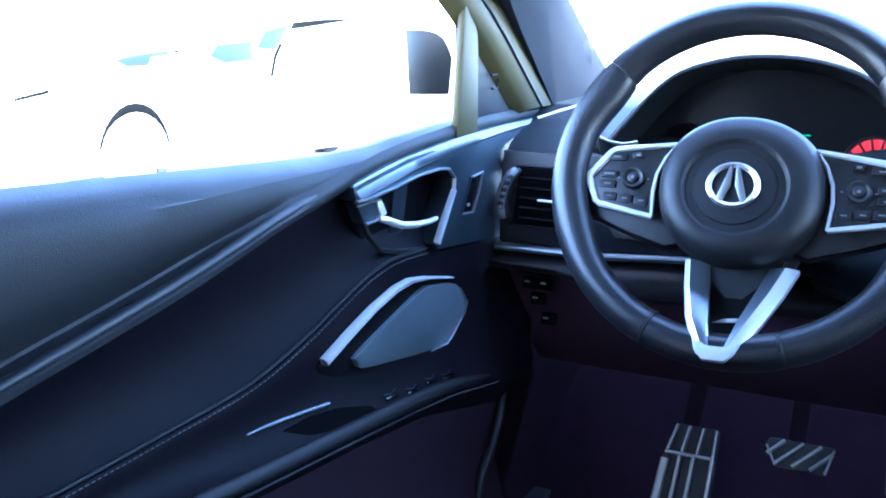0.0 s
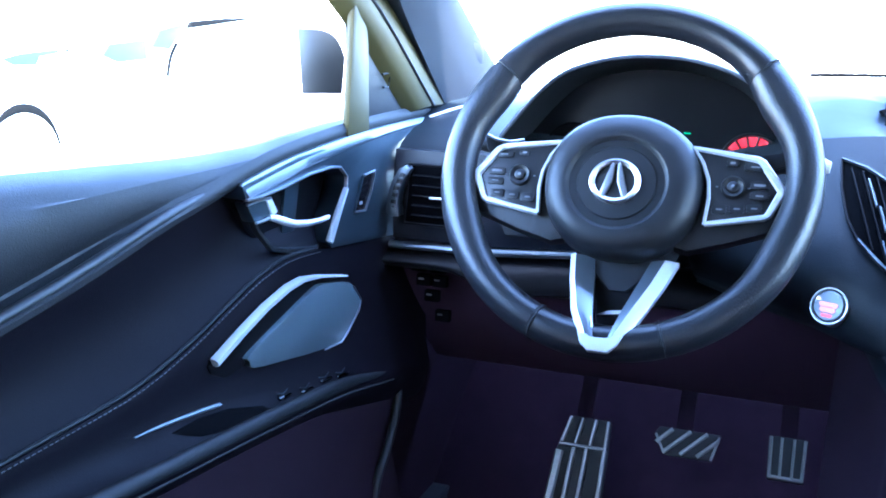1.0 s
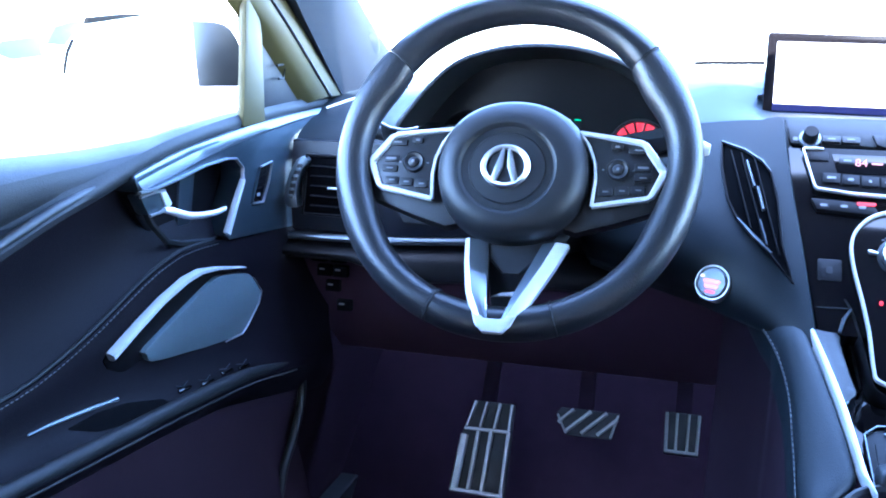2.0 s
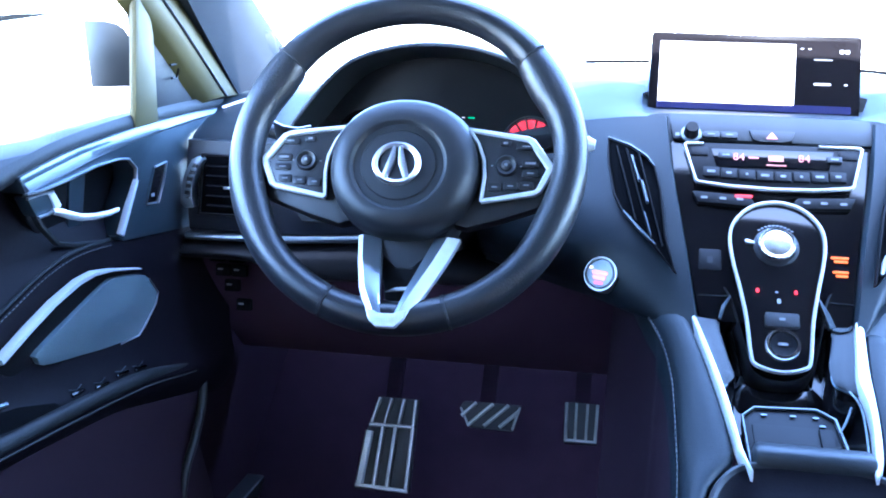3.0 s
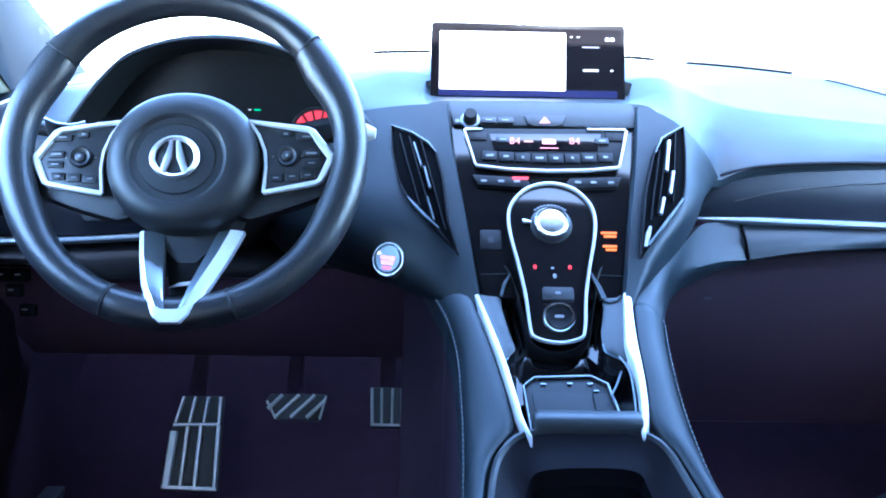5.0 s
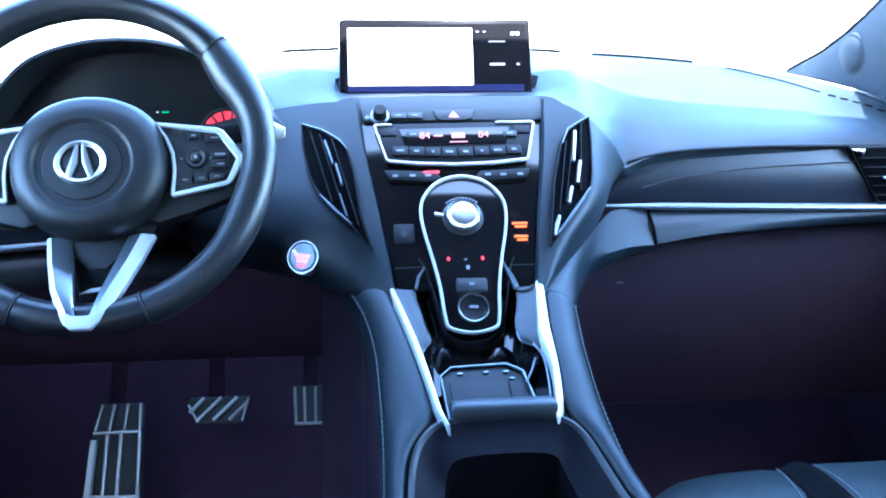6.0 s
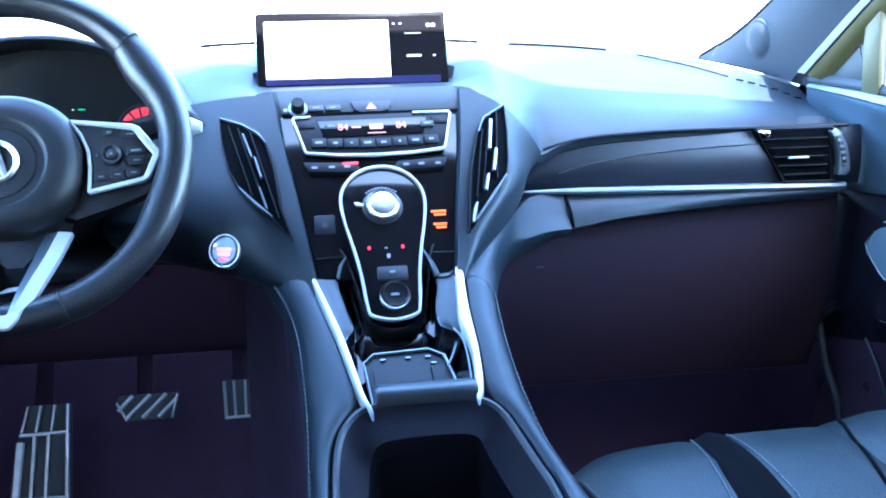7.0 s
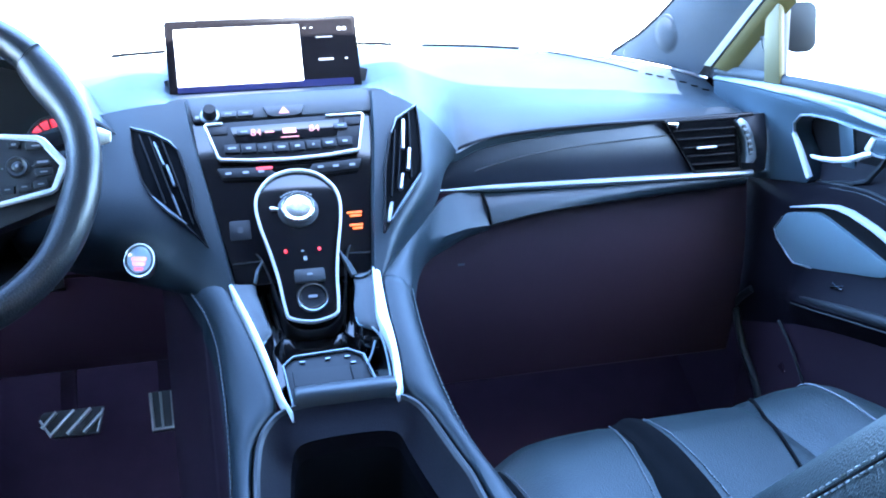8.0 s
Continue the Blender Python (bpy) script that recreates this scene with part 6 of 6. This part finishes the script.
# gloss well between the rails
part("well", loft([[on_slope(curve_table(RAIL[-1], f) + 0.003, f, -0.003), on_slope(curve_table(RAIL[-1], f) + 0.007, f, -0.020), on_slope(curve_table(RAIL[-1], f) + 0.016, f - 0.1, -0.050), on_slope(0.005, f - 0.14, -0.056), on_slope(curve_table(RAIL[1], f) - 0.018, f - 0.1, -0.050), on_slope(curve_table(RAIL[1], f) - 0.010, f, -0.020), on_slope(curve_table(RAIL[1], f) - 0.006, f, -0.003)] for f in [i / 12 for i in range(-2, 12)]], False), PIANO, console, "gloss black well")
TR = plane_frame((0.018, -0.075, 0.770), (0, 0.88, 0.50))
OUTLINE = [(-0.047, -0.030), (-0.0515, 0.035), (-0.040, 0.0465), (0.0184, 0.0495), (0.0345, 0.0390), (0.0470, -0.030)]
tray = part("charging_tray", prism(OUTLINE[::-1], TR, 0.014, 0.002, -0.004), DARKSATIN, console, "dark charging tray with bright rim")
part("tray_rim", strip(OUTLINE, TR, 0.0022, 0.003, -0.004, taper=[0.9, 0.9, 0.9, 1.1, 1.5, 1.1]), PALETRIM, tray)
part("tray_mat", prism([(-0.041, -0.030), (0.018, -0.030), (0.016, 0.026), (-0.043, 0.026)], TR, 0.003, 0.0008, -0.002), DARKSATIN, tray)
part("tray_flap", prism([(0.020, -0.030), (0.040, -0.030), (0.033, 0.026), (0.018, 0.026)], TR, 0.003, 0.0008, -0.002), DARKSATIN, tray)
for x, y in ((-0.031, 0.0385), (-0.004, 0.0395), (0.017, 0.0395), (-0.037, 0.000), (0.006, -0.001), (0.027, 0.001), (0.022, 0.030)):
    part("port", prism(round_rect(x, y, 0.006, 0.0020, 0.0008, 1), TR, 0.0012, 0, -0.0022), PALETRIM, tray)
# gloss tower under the shifter, its skirt and the brackets beside it
part("shifter_tower", loft([[(0.006 + w * math.cos(v), y0 - d * math.sin(v), z0 - 0.004 * math.sin(v)) for v in [math.pi * j / 14 for j in range(15)]] for w, d, y0, z0 in ((0.034, 0.006, 0.012, 0.800), (0.044, 0.018, 0.010, 0.792), (0.050, 0.026, 0.006, 0.780), (0.048, 0.022, 0.006, 0.768), (0.050, 0.026, 0.004, 0.750))], False), PIANO, console, "gloss black tower under the shifter")
skirt = [(x + 0.002, y) for x, y in ((-0.052, -0.176), (-0.0455, -0.190), (-0.0360, -0.2258), (-0.0300, -0.254), (-0.0250, -0.268), (-0.010, -0.2755), (0.010, -0.2755), (0.025, -0.268), (0.0330, -0.254), (0.0400, -0.2258), (0.0465, -0.190), (0.052, -0.176))]
skirt = [(v.x, v.y) for v in smooth_line([(x, y, 0) for x, y in skirt], 3)]
part("shifter_skirt", loft([[S @ Vector((0.002 + (x - 0.002) * g, -0.2 + (y + 0.2) * g, h)) for g, h in ((0.985, -0.004), (1.02, -0.001), (1.05, -0.004), (1.07, -0.016), (1.07, -0.034))] for x, y in skirt], False), PADBLACK, console, "satin black skirt round the shifter")
for s in (-1, 1):
    for k, (a, b) in enumerate(((0.044, 0.036), (0.0515, 0.0445))):
        part("cup_arm", strip([(0.002 + s * a, -0.214), (0.002 + s * (a * 0.55 + b * 0.45), -0.238), (0.002 + s * b, -0.262)], S, 0.0048, 0.012, -0.036 - 0.006 * k, taper=[0.7, 1, 0.6]), HARD, console, "satin black folding cup arm")
part("stack_bracket", strip([(-0.0455, -0.1860), (-0.0525, -0.1978), (-0.0563, -0.2125)], S, 0.0042, 0.006, -0.006, taper=[0.5, 1, 0.8]), PALETRIM, console, "pale satin bracket")
part("stack_bracket", strip([(0.0420, -0.182), (0.0495, -0.2000), (0.0545, -0.2150)], S, 0.0075, 0.006, -0.006, taper=[0.4, 1, 1]), PALETRIM, console, "pale satin bracket")
part("stack_bracket", strip([(0.0545, -0.2165), (0.0610, -0.2185), (0.0690, -0.2165), (0.0730, -0.2110)], S, 0.0042, 0.006, -0.006, taper=[0.8, 1, 1, 0.5]), PALETRIM, console, "pale satin bracket")
# padded bar at the rails' foot, then the open bin
part("padded_bar", loft([[(x, -0.0985 + r * 0.0150 * math.copysign(abs(math.cos(v)) ** 0.75, math.cos(v)), 0.7655 + r * 0.0130 * math.copysign(abs(math.sin(v)) ** 0.75, math.sin(v))) for v in [2 * math.pi * j / 18 for j in range(18)]] for x, r in ((-0.0290, 0.70), (-0.0272, 0.90), (-0.023, 1.0), (-0.01, 1.0), (0.02, 1.0), (0.05, 1.0), (0.070, 1.0), (0.0745, 0.92), (0.076, 0.75))]), LEATHER, console, "charcoal leather bar")
mouth = smooth_line([(curve_table(PAD_IN[-1], f), f, 0) for f in (3.3, 2.4, 1.8, 1.45, 1.24, 1.087, 0.985)] + [(-0.046, 0.905, 0), (-0.020, 0.870, 0), (0.020, 0.862, 0), (0.060, 0.865, 0), (0.085, 0.905, 0)] + [(curve_table(PAD_IN[1], f), f, 0) for f in (0.997, 1.18, 1.357, 1.5, 1.8, 2.4, 3.3)], 4)
rings = []
for deep, drop in ((0.0, -0.006), (0.0012, -0.008), (0.0020, -0.003), (0.0036, -0.001), (0.0064, -0.0015), (0.0090, -0.005), (0.016, -0.014), (0.026, -0.022), (0.035, -0.029), (0.037, -0.045), (0.039, -0.15)):
    ring = []
    for i, v in enumerate(mouth):
        a, b = mouth[max(i - 2, 0)], mouth[min(i + 2, len(mouth) - 1)]
        way = Vector((b.x - a.x, -0.155 * (b.y - a.y))).normalized()
        ring.append(Vector((v.x + way.y * deep, 0.030 - 0.155 * v.y - way.x * deep, slope_z(v.y) + drop)))
    for _ in range(int(deep * 300)):
        ring = [ring[0]] + [(ring[i - 1] + ring[i] * 2 + ring[i + 1]) / 4 for i in range(1, len(ring) - 1)] + [ring[-1]]
    rings.append(ring)
part("bin_lip", loft(rings[:6], False), HARD, console, "charcoal lip of the open bin")
# Slope, pit and floor get darker colours that paint the bin's shade.
part("bin_slope", loft(rings[5:10], False), DOORSKIN_SHADED, console, "slope into the bin, darkened for shade")
part("bin", loft(rings[8:], False), SUEDE_AND_SHADE, console, "open storage bin, shade put into its near-black colour")
part("bin_floor", slab([(-0.10, -0.08, 0.56), (0.17, -0.08, 0.56), (0.17, -0.50, 0.56), (-0.10, -0.50, 0.56)], (0, 0, -0.01)), SUEDE_AND_SHADE, console)


# ---- pedals ----
PD = plane_frame((0, 0.45, 0.55), (0, 0.55, 1))


def pedal(name, label, outline, bars, backing=True):
    ped = thing(name, label, "pedal", PD @ Vector((outline[0][0], outline[0][1], -0.02)))
    part("plate", prism(outline, PD, 0.012, 0.002, -0.004), RUBBER, ped, "black rubber plate")
    for a, b, w in bars:
        part("metal_bar", strip([a, Vector(a).lerp(Vector(b), 0.5), b], PD, w * 0.78, 0.006, -0.004), PEDALMETAL, ped, "brushed metal bar")
    part("pedal_arm", slab([PD @ Vector((sum(p[0] for p in outline) / len(outline) + dx, max(p[1] for p in outline) + dy, dz)) for dx, dy, dz in ((-0.012, -0.02, -0.018), (0.012, -0.02, -0.018), (0.012, 0.22, -0.05), (-0.012, 0.22, -0.05))], (0, 0.01, -0.004), 0.002), CARPET, ped)
    return ped


k = 1 / 1.141
pedal("footrest", "metal-barred driver's footrest by the door", [(-0.529, -0.098), (-0.442, -0.098), (-0.444, 0.045), (-0.508, 0.045), (-0.521, -0.012)],
      [((-0.521, -0.096), (-0.515, -0.010), 0.016), ((-0.498, -0.094), (-0.494, -0.002), 0.008), ((-0.477, -0.094), (-0.474, 0.0), 0.008), ((-0.447, -0.096), (-0.447, 0.0), 0.008), ((-0.526, -0.094), (-0.444, -0.096), 0.008),
       ((-0.516, 0.0), (-0.446, 0.001), 0.006), ((-0.492, 0.004), (-0.486, 0.043), 0.006), ((-0.47, 0.004), (-0.466, 0.043), 0.006), ((-0.513, 0.004), (-0.504, 0.043), 0.006), ((-0.447, 0.004), (-0.447, 0.043), 0.006)])
pedal("brake_pedal", "wide brake pedal with slanted metal bars", [(-0.378, 0.040), (-0.360, 0.010), (-0.293, 0.010), (-0.283, 0.050), (-0.372, 0.050)][::-1],
      [((-0.374, 0.026), (-0.352, 0.048), 0.007), ((-0.362, 0.013), (-0.326, 0.048), 0.007), ((-0.338, 0.013), (-0.302, 0.048), 0.007), ((-0.314, 0.013), (-0.286, 0.040), 0.007), ((-0.376, 0.038), (-0.361, 0.011), 0.004), ((-0.294, 0.011), (-0.285, 0.046), 0.004)])
pedal("accelerator_pedal", "narrow accelerator pedal with upright metal bars", [(-0.215, 0.0), (-0.165, 0.0), (-0.164, 0.062), (-0.217, 0.062)],
      [((-0.212, 0.002), (-0.214, 0.06), 0.006), ((-0.198, 0.004), (-0.199, 0.06), 0.005), ((-0.182, 0.004), (-0.182, 0.06), 0.005), ((-0.168, 0.002), (-0.167, 0.06), 0.006), ((-0.213, 0.003), (-0.167, 0.003), 0.006)])

# ---- passenger seat ----
seat = thing("passenger_seat", "charcoal leather passenger seat with grey stitching", "car seat", (0.40, -0.35, 0.42))


def side_rise(g):
    """The cushion's lift towards its outer bolster."""
    k = min(1, max(0, (g + 0.8) / 0.8))
    return 0.011 * k * k * (3 - 2 * k) + 0.014 * math.exp(-((g - 0.62) / 0.2) ** 2)


def cushion_row(y, z, crown):
    out = []
    for i in range(41):
        g = -1 + 2 * i / 40
        e = abs(g)
        h = crown * (0.004 * math.exp(-((e - 0.62) / 0.2) ** 2) - 0.045 * max(0, e - 0.72) ** 1.5 * 4 - 0.005 * math.exp(-((e - 0.30) / 0.03) ** 2))
        h += crown * side_rise(g)
        out.append((0.41 + 0.255 * g, y - 0.06 * crown * e ** 4, z - 0.010 * crown + h))
    return out


rows = []
for y, z, c in ((-0.005, 0.48, 0.0), (-0.005, 0.58, 0.2), (-0.012, 0.635, 0.6), (-0.03, 0.664, 0.9), (-0.07, 0.680, 1.0), (-0.13, 0.684, 1.0), (-0.20, 0.680, 1.0), (-0.30, 0.668, 1.0), (-0.42, 0.655, 1.0), (-0.62, 0.65, 1.0)):
    rows.append(cushion_row(y, z, c))
part("cushion", loft(rows, False), SEATSKIN, seat, "charcoal leather seat cushion")


def cushion_z(y):
    return lerp_table([(-0.62, 0.65), (-0.42, 0.655), (-0.30, 0.668), (-0.20, 0.680), (-0.13, 0.684), (-0.07, 0.680), (-0.03, 0.664), (-0.012, 0.635)], y)[0]


def seat_top(x, y, lift=0.0):
    """A point of the cushion's skin."""
    e = abs((x - 0.41) / 0.255)
    h = 0.004 * math.exp(-((e - 0.62) / 0.2) ** 2) - 0.045 * max(0, e - 0.72) ** 1.5 * 4 - 0.005 * math.exp(-((e - 0.30) / 0.03) ** 2)
    return (x, y, cushion_z(y + 0.06 * e ** 4) - 0.010 + h + side_rise((x - 0.41) / 0.255) + lift)


def seat_band(name, x_of, w_of, y0, y1):
    rows = []
    for f in [i / 18 for i in range(19)]:
        y = y0 + (y1 - y0) * f
        rows.append([seat_top(x_of(f) + w_of(f) * g, y, 0.0012 + 0.004 * math.sin(math.pi * g) - (0.004 if g in (0, 1) else 0)) for g in [k / 8 for k in range(9)]])
    part(name, loft(rows, False), SUEDE_AND_SHADE, seat, "darker suede band")
    for g in (-0.06, 1.06):
        stitches([seat_top(x_of(f) + w_of(f) * g, y0 + (y1 - y0) * f, 0.0008) for f in [i / 24 for i in range(1, 25)]], 0.006, seat, r=0.0008)


seat_band("dark_band", lambda f: 0.325 - 0.05 * f ** 1.5, lambda f: 0.036 + 0.04 * f, -0.05, -0.345)
seat_band("corner_band", lambda f: 0.166 + 0.002 * f, lambda f: 0.018 + 0.006 * f, -0.10, -0.345)
# Dark tube painting the shade in the fold beside the cushion's bolster.
part("bolster_seam", tube([seat_top(0.503 - 0.075 * f, -0.055 - 0.28 * f, 0.0005) for f in [i / 16 for i in range(17)]], 0.0024, 6), SUEDE_AND_SHADE, seat)
part("cushion_piping", tube([seat_top(0.572 - 0.012 * f, -0.045 - 0.28 * f, 0.0) for f in [i / 16 for i in range(17)]], 0.0012, 6), THREAD, seat)
BK = plane_frame((0.463, -0.52, 0.712), (0, -0.75, 0.66), (-1, 0, 0))


def back_point(f, a, out=0.0):
    """A point of the backrest's skin at share f of its height and angle a round it."""
    w = 0.245 - 0.03 * f ** 2 + out
    c, sn = math.cos(a), math.sin(a)
    x = w * abs(c) ** 0.6 * (1 if c > 0 else -1)
    d = (0.055 + out) * abs(sn) ** 0.7 * (1 if sn > 0 else -1)
    if sn > 0:
        d += 0.045 * math.exp(-((abs(x) / w - 0.82) / 0.16) ** 2) * (1 - 0.5 * f)
    return BK @ Vector((x, 0.66 * f, d))


part("backrest", loft([[back_point(f, 2 * math.pi * j / 40) for j in range(40)] for f in [i / 14 for i in range(15)]]), SEATSKIN, seat, "charcoal leather backrest with raised bolsters")
for a in (24, 27):
    threads = bmesh.new()
    for i in range(84):
        u = back_point(i / 84, radians(a), 0.0006)
        v = back_point((i + 0.6) / 84, radians(a), 0.0006)
        merge(threads, tube([u, u.lerp(v, 0.5), v], 0.0006, 5))
    part("stitching", threads, PALETHREAD, seat, "pale stitching")
part("bolster_seam", tube([back_point(i / 40, radians(25.5), -0.0002) for i in range(41)], 0.0011, 6), SUEDE_AND_SHADE, seat)
part("seat_base", box((0.41, -0.32, 0.52), (0.44, 0.48, 0.2), 0.02), HARD, seat)
